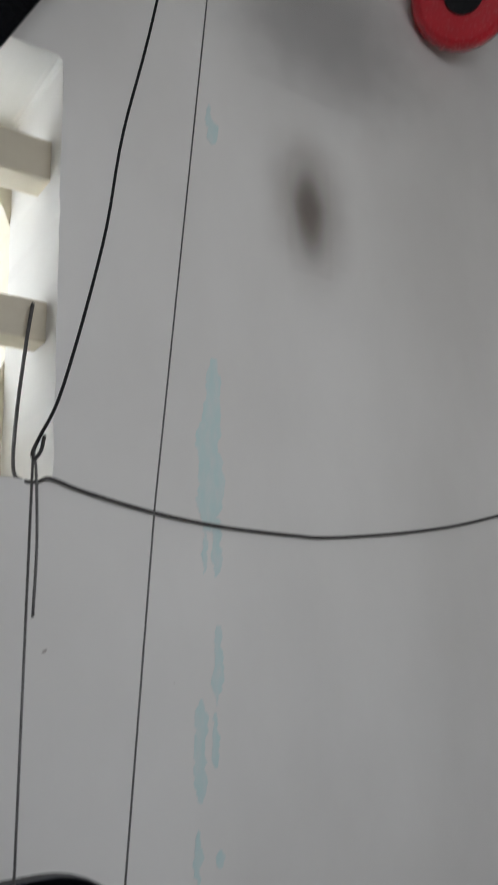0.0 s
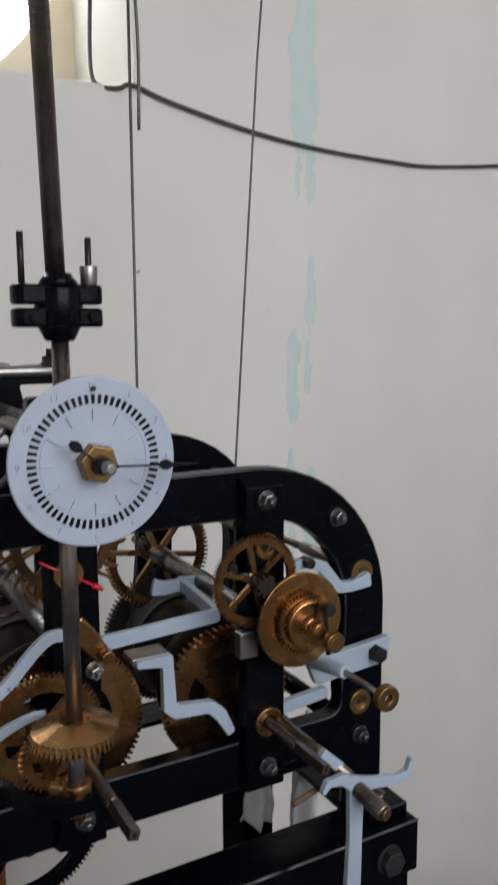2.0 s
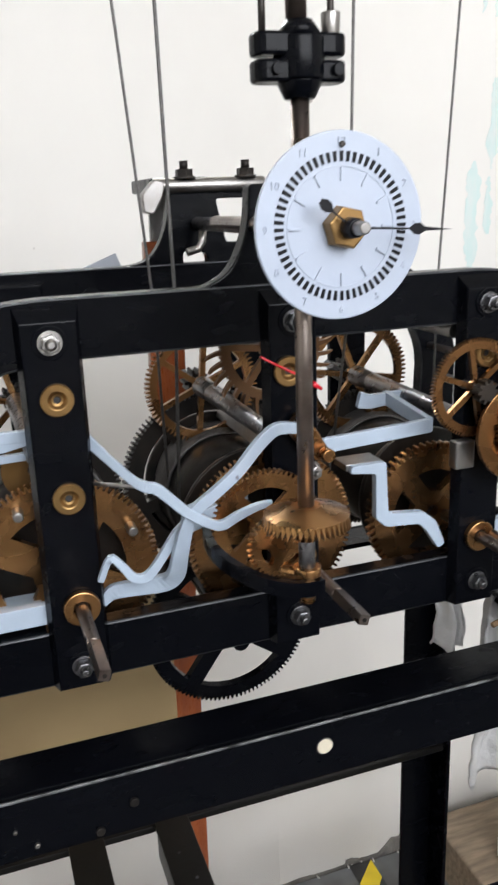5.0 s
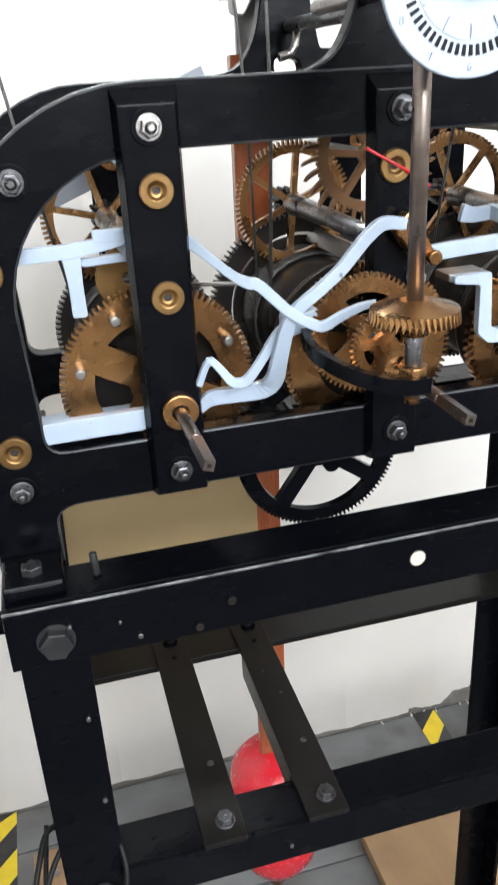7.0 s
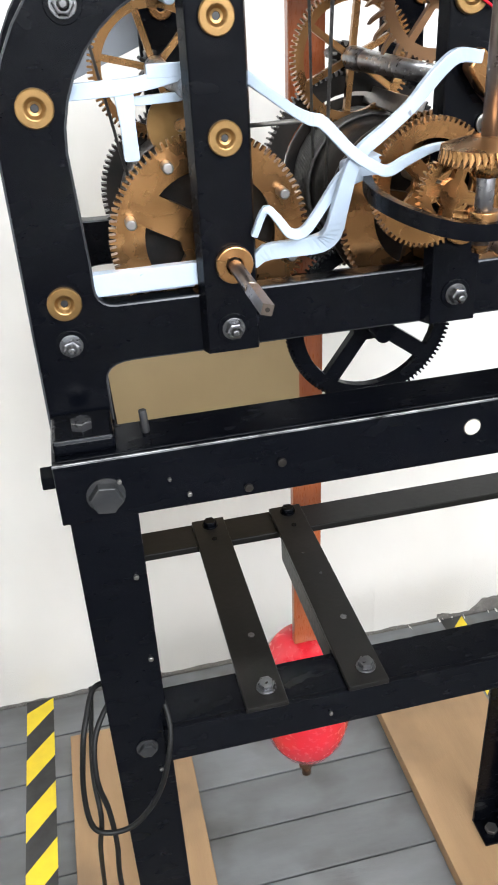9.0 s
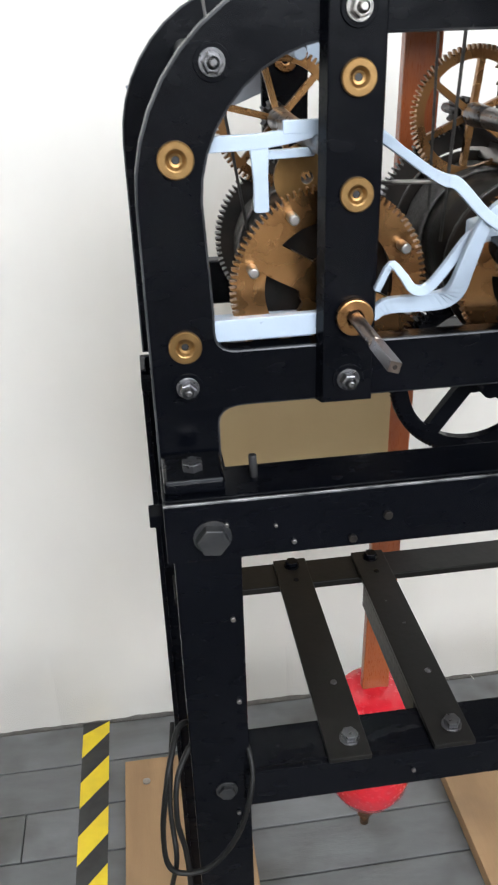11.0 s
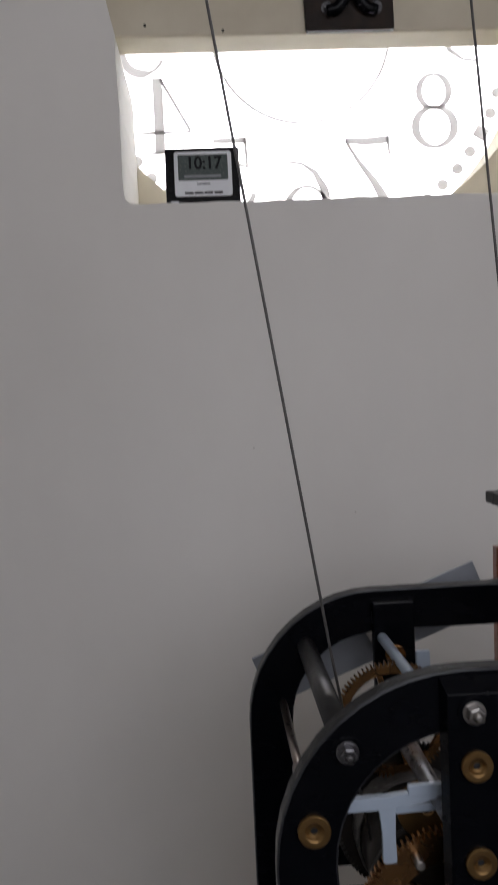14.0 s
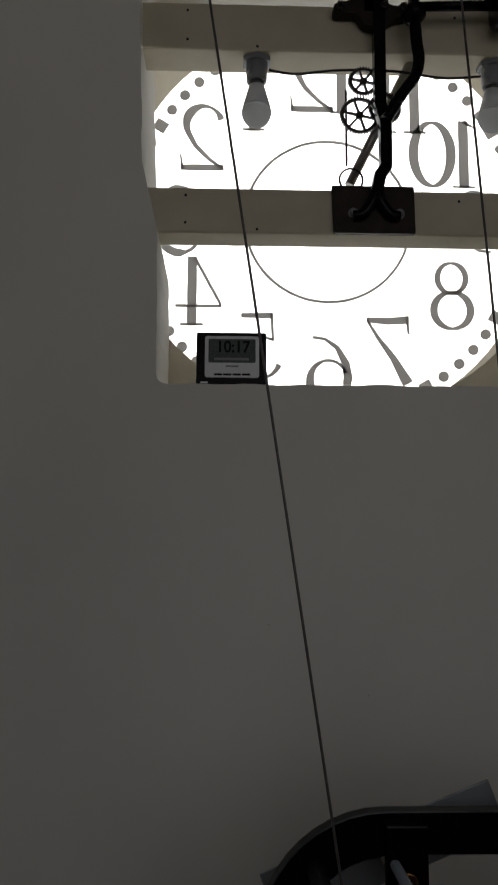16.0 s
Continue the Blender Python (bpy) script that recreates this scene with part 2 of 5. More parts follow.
def rounded(points, radius, n=5):
    """A closed outline with rounded corners; radius: one, or one for each point."""
    out = []
    m = len(points)
    for i in range(m):
        p, a, b = Vector(points[i]), Vector(points[i - 1]), Vector(points[(i + 1) % m])
        r = radius[i] if isinstance(radius, (list, tuple)) else radius
        if r <= 0:
            out.append(tuple(p))
            continue
        u, v = (a - p), (b - p)
        s, e = p + u.normalized() * min(r, u.length / 2.01), p + v.normalized() * min(r, v.length / 2.01)
        for k in range(n + 1):
            t = k / n
            out.append(tuple((1 - t) ** 2 * s + 2 * t * (1 - t) * p + t * t * e))
    return out


def ribbon(points, width):
    """The outline of a flat bar of a width along an open line in the XZ plane; width: one, or one for each point."""
    pts = [Vector(p) for p in points]
    ws = width if isinstance(width, (list, tuple)) else [width] * len(pts)
    left, right = [], []
    for i, p in enumerate(pts):
        d0 = (p - pts[i - 1]).normalized() if i else (pts[1] - p).normalized()
        d1 = (pts[i + 1] - p).normalized() if i + 1 < len(pts) else d0
        n0, n1 = Vector((-d0.y, d0.x)), Vector((-d1.y, d1.x))
        mid = (n0 + n1).normalized()
        mid *= ws[i] / 2 / max(0.5, mid.dot(n0))
        left.append(tuple(p + mid))
        right.append(tuple(p - mid))
    return left + right[::-1]


def gear_loops(r, teeth, depth, spokes=0, rim=0.012, hub=0.014, arm=0.008, bore=0.0, pointed=0.0):
    outer = []
    for i in range(teeth):
        a, s = math.tau * i / teeth, math.tau / teeth
        w = 0.16 - pointed
        for da, rr in ((-0.30, r - depth), (-w, r), (w, r), (0.30, r - depth)):
            outer.append((rr * math.cos(a + da * s), rr * math.sin(a + da * s)))
    loops = [outer]
    ri = r - depth - rim
    for i in range(spokes):
        a0, a1 = math.tau * i / spokes, math.tau * (i + 1) / spokes
        do, di = arm / 2 / ri, min(0.9 * (a1 - a0) / 2, arm / 2 / hub)
        loops.append(ring(ri, 9, a0=a0 + do, a1=a1 - do) + ring(hub, 4, a0=a1 - di, a1=a0 + di))
    if bore:
        loops.append(ring(bore, 12))
    return loops


def gear(name, parent, mat, c, r, teeth, depth, thick, spokes=0, turn=0.0, axis="y", label="", **kw):
    """A toothed wheel round c; axis y: it stands and faces the front; z: it lies."""
    bm = flat(gear_loops(r, teeth, depth, spokes, **kw), -thick / 2, thick / 2)
    m = Matrix.Translation(c) @ (Matrix.Rotation(radians(90), 4, "X") if axis == "z" else Matrix.Identity(4)) @ Matrix.Rotation(turn, 4, "Y")
    bmesh.ops.transform(bm, matrix=m, verts=bm.verts)
    return under(part(name, bm, mat, None, label), parent)


def nut_bm(x, y, z, r=0.0070, out=0.0085, stud=0.0042, bm=None, washer=True):
    """A hexagon nut on a washer with the stud's domed end, facing the front (towards minus y)."""
    if washer:
        bm = cyl((x, y, z), (x, y - 0.0016, z), r * 1.25, seg=24, bm=bm, bevel=0.0005)
    bm = cyl((x, y - 0.001, z), (x, y - out, z), r, r * 0.98, seg=6, bm=bm, bevel=0.0012, turn=random.random())
    bm = cyl((x, y - out, z), (x, y - out - 0.0025, z), stud, stud * 0.92, seg=14, bm=bm)
    return cyl((x, y - out - 0.0025, z), (x, y - out - 0.0042, z), stud * 0.92, stud * 0.45, seg=14, bm=bm)


def bush(parent, x, y, z, r=0.0118, name="bush", label="brass bearing bush"):
    bm = bmesh.new()
    rings = []
    for rr, d in ((1.0, 0.0), (1.0, 0.0030), (0.93, 0.0038), (0.60, 0.0038), (0.53, 0.0034), (0.36, 0.0012), (0.22, 0.0008), (0.22, -0.004)):
        rings.append([bm.verts.new((px, y - d, pz)) for px, pz in ring(r * rr, 36, x, z)])
    for q, p in zip(rings, rings[1:]):
        for k in range(36):
            bm.faces.new((q[k], q[(k + 1) % 36], p[(k + 1) % 36], p[k]))
    ob = under(part(name, bm, BRASS_LIGHT, None, label), parent)
    under(part("pivot", cyl((x, y - 0.0002, z), (x, y + 0.01, z), r * 0.20, r * 0.24, seg=14), BOLT), parent)
    return ob


# ---- the room ----
WY = 0.854          # the inner face of the north wall
WX0, WX1 = -1.9, 2.15
SY, TOP = -2.4, 3.95
SILL, HEAD = 2.035, 3.0


def wavy(points, amp=0.003, step=0.02):
    out = []
    for a, b in zip(points, points[1:] + points[:1]):
        a, b = Vector(a), Vector(b)
        n = max(1, int((b - a).length / step))
        for k in range(n):
            p = a + (b - a) * k / n
            q = noise.noise((p.x * 23, p.y * 23, 1.7))
            nn = Vector((-(b - a).y, (b - a).x)).normalized()
            out.append(tuple(p + nn * amp * q * (0 if k == 0 else 1)))
    return out


def wall_y(name, y0, y1, opening, label):
    loops = [[(WX0 - 0.3, 0), (WX1 + 0.3, 0), (WX1 + 0.3, TOP), (WX0 - 0.3, TOP)]] + opening
    return tagged(part(name, flat(loops, y0, y1), WALL), label, "wall", kind="structure")


W_OPEN = wavy(rounded([(-0.487, SILL), (0.405, SILL), (0.388, HEAD), (-0.535, HEAD), (-0.520, 2.46), (-0.490, 2.33)], [0.02, 0.02, 0.02, 0.02, 0.01, 0.01], 3))
wall_y("wall_north", WY, WY + 0.34, [W_OPEN], "cream plastered wall with a deep dial window, stained and scuffed")
S_OPEN = [(-0.82, 1.72), (1.52, 1.72), (1.52, 3.28), (-0.82, 3.28)]
wall_y("wall_south", SY - 0.3, SY, [S_OPEN], "cream plastered wall with a window opening")
for nm, x0, x1 in (("wall_west", WX0 - 0.3, WX0), ("wall_east", WX1, WX1 + 0.3)):
    tagged(part(nm, box(x0, x1, SY, WY, 0, TOP), WALL), "plain cream plastered wall", "wall", kind="structure")
tagged(part("ceiling", box(WX0 - 0.3, WX1 + 0.3, SY - 0.3, WY + 0.3, TOP, TOP + 0.1), CEIL), "plain painted ceiling", "ceiling", kind="structure")
floor = tagged(part("floor", box(WX0, WX1, SY, WY, -0.12, -0.018), FLOOR), "grey painted boarded floor, worn", "floor", kind="structure")

# ---- stand ----
SX, SF, SB, ST = 0.320, -0.057, 0.300, 1.135
stand = thing("clock_stand", (0, 0.13, 0.03), "black painted angle-iron stand carrying the clock movement", "stand")
A, K = 0.052, 0.006


def angle_x(x0, x1, y, z, face, drop):
    """An angle bar along x: a flange standing at y (thick towards face) and one lying at the top."""
    y2 = y + face * A
    bm = box(x0, x1, min(y, y + face * K), max(y, y + face * K), z - drop, z, 0.0012)
    return box(x0, x1, min(y + face * K, y2), max(y + face * K, y2), z - K, z, 0.0012, bm)


under(part("top_rail", angle_x(-SX, SX, SF, ST, 1, A), BLACK), stand)
under(part("top_rail", angle_x(-SX, SX - 0.010, SB, ST, -1, 0.018), BLACK), stand)
for sx in (-1, 1):
    bm = box(min(sx * SX, sx * (SX - K)), max(sx * SX, sx * (SX - K)), SF + K, SB - K, ST - A, ST - 0.001, 0.0012)
    bm = box(min(sx * 0.268, sx * (SX - K)), max(sx * 0.268, sx * (SX - K)), SF + A + 0.002, SB - A - 0.002, ST - K - 0.001, ST - 0.001, 0.0012, bm)
    under(part("end_rail", bm, BLACK), stand)
    for y, face in ((SF, 1), (SB, -1)):
        x = sx * (SX - ((0.006 if sx > 0 else 0.005) if face > 0 else (-0.018 if sx > 0 else -0.011)))
        bm = box(min(x, x - sx * A), max(x, x - sx * A), min(y + face * K, y + face * 2 * K), max(y + face * K, y + face * 2 * K), 0.03, ST - A * 0.3, 0.0012)
        bm = box(min(x, x - sx * K), max(x, x - sx * K), min(y + face * 2 * K, y + face * A), max(y + face * 2 * K, y + face * A), 0.03, ST - A * 0.3, 0.0012, bm)
        under(part("leg", bm, BLACK), stand)
LZ = 0.845
under(part("lower_rail", angle_x(-0.268, 0.262, SF, LZ, 1, 0.042), BLACK), stand)
under(part("middle_rail", box(-SX + 0.004, SX - 0.022, 0.206, 0.252, LZ - 0.009, LZ, 0.0012), STRAP), stand)
bm = box(-SX, SX, SF - 0.0006, SF + 0.0012, ST - 0.0016, ST + 0.0005, 0.0004)
under(part("worn_edge", bm, material("worn_steel_edge", (0.30, 0.30, 0.31), 0.4, 0.7, (0.02, 0.02, 0.022), 60, 1.0, 220, 0.1), None, "edge worn to bare metal"), stand)

# ---- movement plates ----
PX, PT, PB = 0.32, 1.481, ST


def arc(cx, cz, r, a0, a1, n=12):
    return ring(r, n, cx, cz, radians(a0), radians(a1))


def plate_loops(PX=PX, R=0.144):
    w = 0.050
    r = R - w + 0.004
    cz, cx = PT - R, PX - R
    lo_t, lo_b, up_b = 1.229, 1.183, 1.437
    i = PX - w
    outer = [(PX, PB)] + arc(cx, cz, R, 0, 90) + arc(-cx, cz, R, 90, 180) + [(-PX, PB), (-i, PB)]
    outer += rounded([(-i, PB + 0.02), (-i, lo_b), (i, lo_b), (i, PB + 0.02)], [0, 0.022, 0.022, 0])
    outer += [(i, PB)]
    hole = [(i, lo_t + 0.02)] + arc(cx, cz, r, 0, 84, 10) + [(cx, up_b), (-cx, up_b)] + arc(-cx, cz, r, 96, 180, 10) + rounded(
        [(-i, lo_t + 0.03), (-i, lo_t), (i, lo_t), (i, lo_t + 0.03)], [0, 0.015, 0.015, 0])
    return [outer, hole[::-1]]


def front_post(x):
    """A flat iron post on the front plate, its head and sides chamfered."""
    bm = bmesh.new()
    w = 0.0225
    back = [bm.verts.new((x + a, 0.002, z)) for a, z in ((-w, 1.1835), (w, 1.1835), (w, 1.4765), (-w, 1.4765))]
    face = [bm.verts.new((x + a, -0.009, z)) for a, z in ((-w + 0.0035, 1.1845), (w - 0.0035, 1.1845), (w - 0.0035, 1.4665), (-w + 0.0035, 1.4665))]
    bm.faces.new(face)
    bm.faces.new(back[::-1])
    for k in range(4):
        bm.faces.new((back[k], back[(k + 1) % 4], face[(k + 1) % 4], face[k]))
    bmesh.ops.recalc_face_normals(bm, faces=bm.faces)
    bmesh.ops.bevel(bm, geom=[e for e in bm.edges if all(v.co.y < 0 for v in e.verts)], offset=0.0010, segments=2, profile=0.5, affect="EDGES")
    under(part("front_post", bm, BLACK), movement)


movement = thing("turret_clock_movement", (0, 0.13, ST), "black iron turret clock movement with brass wheels and pale blue levers", "clock movement")
front_plate = under(part("front_plate", flat(plate_loops(), 0.002, 0.020, bevel=0.0017, edge=1), BLACK), movement)
rear_plate = under(part("rear_plate", flat(plate_loops(0.327, 0.136), 0.258, 0.276, bevel=0.0015, edge=1), BLACK), movement)
for x in (-0.172, 0.007, 0.179):
    front_post(x)

# feet of the plates
for sx in (-1, 1):
    for y0, y1 in ((-0.044, 0.002), (0.276, 0.318)):
        x0, x1 = sorted((sx * 0.272, sx * 0.318))
        bm = box(x0, x1, y0, y1, ST, ST + 0.012, 0.003)
        foot = under(part("foot", bm, BLACK), movement)
        yc = (y0 + y1) / 2 - (0.004 if y0 < 0 else 0)
        under(part("foot_bolt", cyl((sx * 0.295, yc, ST + 0.010), (sx * 0.295, yc, ST + 0.0185), 0.0085, seg=6, bevel=0.0008), NUT), movement)
        under(part("worn_edge", box(x0 + 0.002, x1 - 0.002, min(y0, y1) - 0.0004, min(y0, y1) + 0.0014, ST + 0.0100, ST + 0.0124, 0.0004), WORN_GLINT), movement)

# rear posts and pillars that tie the plates
for x in (-0.172, 0.062, 0.179):
    bm = flat([[(x - 0.022, 1.184), (x + 0.022, 1.184), (x + 0.022, 1.470), (x - 0.022, 1.470)]], 0.248, 0.258, bevel=0.002)
    under(part("rear_post", bm, BLACK), movement)
for x, z in ((-0.264, 1.424), (0.262, 1.426), (-0.293, 1.202), (0.292, 1.203)):
    under(part("pillar", cyl((x, 0.02, z), (x, 0.258, z), 0.0100, seg=18), BOLT if z > 1.3 else BLACK), movement)
for x, z in ((-0.172, 1.4525), (0.179, 1.4545), (-0.264, 1.424), (0.262, 1.427), (-0.172, 1.2035), (0.180, 1.206), (-0.293, 1.202), (0.292, 1.203), (0.008, 1.208), (0.007, 1.4535)):
    y = -0.009 if abs(x) < 0.2 else 0.002
    under(part("washer", cyl((x, y, z), (x, y - 0.0014, z), 0.0120, seg=26, bevel=0.0005), BLACK), movement)
    under(part("frame_nut", nut_bm(x, y - 0.001, z), STEEL if x == -0.172 and z > 1.4 else NUT, None, "steel nut"), movement)
for x, z in ((-0.171, 1.4125), (-0.170, 1.3395), (0.002, 1.4155)):
    bush(movement, x, -0.009, z)
for x, z in ((-0.291, 1.366), (0.291, 1.369), (-0.293, 1.2345), (0.291, 1.237)):
    bush(movement, x, 0.002, z, 0.0125)
bush(movement, 0.179, -0.009, 1.413)
for x in (-0.172, 0.062, 0.179):
    bm = flat([ring(0.011, 24, x + 0.018 * (x == 0.062), 1.414), ring(0.004, 12, x + 0.018 * (x == 0.062), 1.414)], 0.244, 0.248, bevel=0.001)
    under(part("bush", bm, BRASS, None, "brass bearing bush"), movement)

# winding arbors with square ends, in brass bushes
for x, z, y1 in ((-0.169, 1.2530, -0.110), (0.008, 1.262, -0.125), (0.179, 1.2505, -0.105)):
    bm = flat([ring(0.0138, 28, x, z), ring(0.0060, 16, x, z)], -0.015, -0.009, bevel=0.001)
    under(part("bush", bm, BRASS, None, "flanged brass bush"), movement)
    arbor = under(part("winding_arbor", cyl((x, 0.26, z), (x, y1 + 0.042, z), 0.0050, seg=18, bevel=0.001), ROD), movement)
    bm = cyl((x, y1 + 0.043, z), (x, y1, z), 0.0053, seg=4, bevel=0.0012, turn=0.5)
    sq = part("square", bm, ROD)
    sq.parent = arbor
    cm = part("centre_mark", cyl((x, y1 + 0.001, z), (x, y1 - 0.0004, z), 0.0016, seg=10), IRON)
    cm.parent = arbor

# ---- trains: barrels and wheels ----
for x, r in ((-0.172, 0.056), (0.004, 0.060), (0.178, 0.056)):
    bm = cyl((x, 0.085, 1.258), (x, 0.225, 1.258), r, seg=40)
    for y in (0.083, 0.224):
        bm = cyl((x, y - 0.003, 1.258), (x, y + 0.003, 1.258), r + 0.012, seg=40, bm=bm, bevel=0.001)
    barrel = under(part("barrel", bm, IRON, None, "dark iron rope barrel"), movement)
    pts = [(x + (r + 0.002) * math.cos(a), 0.172 + 0.0042 * a / math.tau, 1.258 + (r + 0.002) * math.sin(a)) for a in [k * math.tau / 28 for k in range(28 * 11)]]
    under(part("rope_winding", tube(pts, 0.0019, 5), WIREROPE), movement)
# brass great wheels in front, black iron wheels behind
LG = (-0.175, 0.048, 1.259)
gear("great_wheel", movement, BRASS, LG, 0.0785, 96, 0.0052, 0.007, 4, 0.5, label="brass great wheel with lifting pins", rim=0.022, hub=0.024, arm=0.026, bore=0.006)
for k in range(8):
    a = radians(k * 45 + 28)
    x, z = LG[0] + 0.064 * math.cos(a), LG[2] + 0.064 * math.sin(a)
    under(part("lifting_pin", cyl((x, 0.052, z), (x, 0.030, z), 0.0042, seg=14, bevel=0.0012), STEEL, None, "steel pin"), movement)
gear("great_wheel", movement, BRASS, (0.005, 0.046, 1.262), 0.0755, 92, 0.0046, 0.007, 4, 0.2, rim=0.024, hub=0.024, arm=0.024, bore=0.005)
gear("great_wheel", movement, BRASS, (0.166, 0.048, 1.256), 0.066, 60, 0.0052, 0.010, 4, 0.9, rim=0.02, hub=0.02, arm=0.02, bore=0.006)
for x, y, z, r, n in ((-0.172, 0.205, 1.262, 0.076, 92), (0.000, 0.212, 1.262, 0.094, 110), (0.178, 0.205, 1.262, 0.078, 96)):
    gear("iron_wheel", movement, IRON, (x, y, z), r, n, 0.0045, 0.010, 5, 0.3, rim=0.016, hub=0.02, arm=0.013)
low = gear("iron_wheel", movement, BLACK, (-0.022, 0.100, 1.150), 0.081, 112, 0.0036, 0.009, 4, 0.62, label="black spoked iron gear wheel", rim=0.012, hub=0.018, arm=0.015)
under(part("low_arbor", cyl((-0.022, 0.06, 1.150), (-0.022, 0.258, 1.150), 0.008, seg=16), BLACK), movement)
# spoked brass second wheels near the rear plate, with thick arbors
for x, z, r, t in ((-0.189, 1.369, 0.058, 0.25), (-0.011, 1.366, 0.0575, 0.62), (0.158, 1.360, 0.060, 0.15)):
    gear("second_wheel", movement, BRASS, (x, 0.190, z), r, 78, 0.0046, 0.006, 6, t, rim=0.0072, hub=0.009, arm=0.0056)
    bm = cyl((x, 0.258, z), (x, 0.02, z), 0.0045, seg=14)
    bm = cyl((x, 0.186, z), (x, 0.150, z), 0.0105, 0.0090, seg=20, bm=bm, bevel=0.001)
    bm = cyl((x, 0.151, z), (x, 0.004, z), 0.0090, 0.0066, seg=20, bm=bm, bevel=0.001)
    under(part("arbor", bm, NUT), movement)
    gear("pinion", movement, IRON, (x, 0.215, z), 0.013, 10, 0.004, 0.02)
# the escape wheel
EW = (0.029, 0.100, 1.414)
esc = gear("escape_wheel", movement, BRONZE, EW, 0.0475, 60, 0.0010, 0.006, 6, 0.1, rim=0.0085, hub=0.010, arm=0.0058)
for k in range(30):
    a = math.tau * k / 30
    pts = [(EW[0] + rr * math.cos(a + da), EW[2] + rr * math.sin(a + da)) for rr, da in ((0.0460, -0.045), (0.0520, -0.010), (0.0575, 0.030), (0.0610, 0.085), (0.0605, 0.095), (0.0560, 0.070), (0.0510, 0.052), (0.0460, 0.050))]
    tooth = part("tooth", flat([pts], EW[1] - 0.0028, EW[1] + 0.0028), BRONZE)
    tooth.parent = esc
under(part("arbor", cyl((EW[0], 0.25, EW[2]), (EW[0], 0.02, EW[2]), 0.004, seg=12), STEEL), movement)
bm = box(-0.004, 0.004, 0.10, 0.26, -0.008, 0.008, 0.001)
bmesh.ops.transform(bm, matrix=Matrix.Translation((0.018, 0, 1.330)) @ Matrix.Rotation(radians(20), 4, "Y"), verts=bm.verts)
under(part("rest_bar", bm, STEEL), movement)
# the locking wheel behind the left post
under(part("locking_disc", flat([ring(0.026, 48, -0.187, 1.338), ring(0.005, 12, -0.187, 1.338)], 0.0735, 0.0765, bevel=0.0006), BRASS_LIGHT), movement)

# arbors across the frame near its ends
for x, z in ((-0.291, 1.366), (0.291, 1.369)):
    bm = cyl((x, 0.02, z), (x, 0.258, z), 0.0042, seg=14)
    bm = cyl((x, 0.05, z), (x, 0.105, z), 0.0072, 0.0060, seg=18, bm=bm, bevel=0.0008)
    under(part("idle_arbor", bm, ROD), movement)
bm = box(-0.162, -0.148, 0.198, 0.203, 1.410, 1.432, 0.001)
under(part("fly_tail", bm, BLUE, None, "small pale blue plate"), movement)
under(part("fly_boss", cyl((-0.185, 0.250, 1.432), (-0.177, 0.150, 1.422), 0.0055, seg=16, bevel=0.001), BLUE), movement)

# red thread tied round the middle post
pts = spline([(-0.021, -0.012, 1.4290), (-0.008, -0.0140, 1.4215), (0.010, -0.0150, 1.4115), (0.026, -0.013, 1.401)], 6)
tagged(part("red_thread", cyl((0.020, -0.014, 1.405), (0.028, -0.013, 1.3995), 0.0024, 0.0014, seg=10, bm=tube(pts, 0.0010, 6)), RED), "short red thread tied round the middle post", "thread")

# ---- wheels in front of the right post ----
C = (0.161, -0.022, 1.388)
gear("fly_wheel", movement, BRASS, C, 0.041, 90, 0.0028, 0.004, 6, 0.35, label="spoked brass wheel", rim=0.006, hub=0.007, arm=0.0045)
under(part("arbor", cyl((C[0], 0.02, C[2]), (C[0], -0.034, C[2]), 0.0038, seg=12), IRON), movement)
gear("pinion", movement, IRON, (C[0] + 0.004, -0.030, C[2] - 0.002), 0.010, 10, 0.003, 0.010)
D = (0.199, -0.034, 1.350)
bm = flat([ring(0.0425, 56, D[0], D[2]), ring(0.006, 16, D[0], D[2])], D[1] - 0.002, D[1] + 0.002, bevel=0.0006)
disc = under(part("snail_disc", bm, BRASS, None, "brass cam disc"), movement)
gear("ratchet", movement, BRASS, (D[0], D[1] - 0.007, D[2]), 0.0275, 44, 0.0030, 0.006, 0)
bm = flat([ring(0.021, 40, D[0], D[2]), ring(0.005, 12, D[0], D[2])], D[1] - 0.016, D[1] - 0.010, bevel=0.0015)
under(part("hub_disc", bm, BRASS), movement)
bm = cyl((D[0], D[1] + 0.05, D[2]), (D[0], D[1] - 0.032, D[2]), 0.0062, seg=18, bevel=0.001)
bm = cyl((D[0], D[1] - 0.010, D[2]), (D[0], D[1] - 0.022, D[2]), 0.0105, 0.008, seg=20, bm=bm, bevel=0.001)
under(part("hub", bm, BRASS), movement)
bm = tube([(D[0] + 0.010, D[1] - 0.022, D[2] + 0.018), (D[0] + 0.011, D[1] - 0.024, D[2] + 0.008), (D[0] + 0.011, D[1] - 0.028, D[2] - 0.024)], 0.0022, 8)
bm = cyl((D[0] + 0.011, D[1] - 0.018, D[2] + 0.016), (D[0] + 0.011, D[1] - 0.032, D[2] + 0.016), 0.0055, seg=18, bm=bm, bevel=0.001)
under(part("pawl", bm, IRON), movement)
bm = cyl((D[0] + 0.008, D[1] - 0.020, D[2] - 0.008), (D[0] + 0.008, D[1] - 0.046, D[2] - 0.008), 0.0048, seg=16)
bm = cyl((D[0] + 0.008, D[1] - 0.036, D[2] - 0.008), (D[0] + 0.008, D[1] - 0.044, D[2] - 0.008), 0.0088, seg=20, bm=bm, bevel=0.001)
under(part("knob", bm, BRASS_LIGHT, None, "brass knob"), movement)
under(part("steel_block", box(0.147, 0.165, -0.020, -0.009, 1.318, 1.342, 0.001), STEEL), movement)
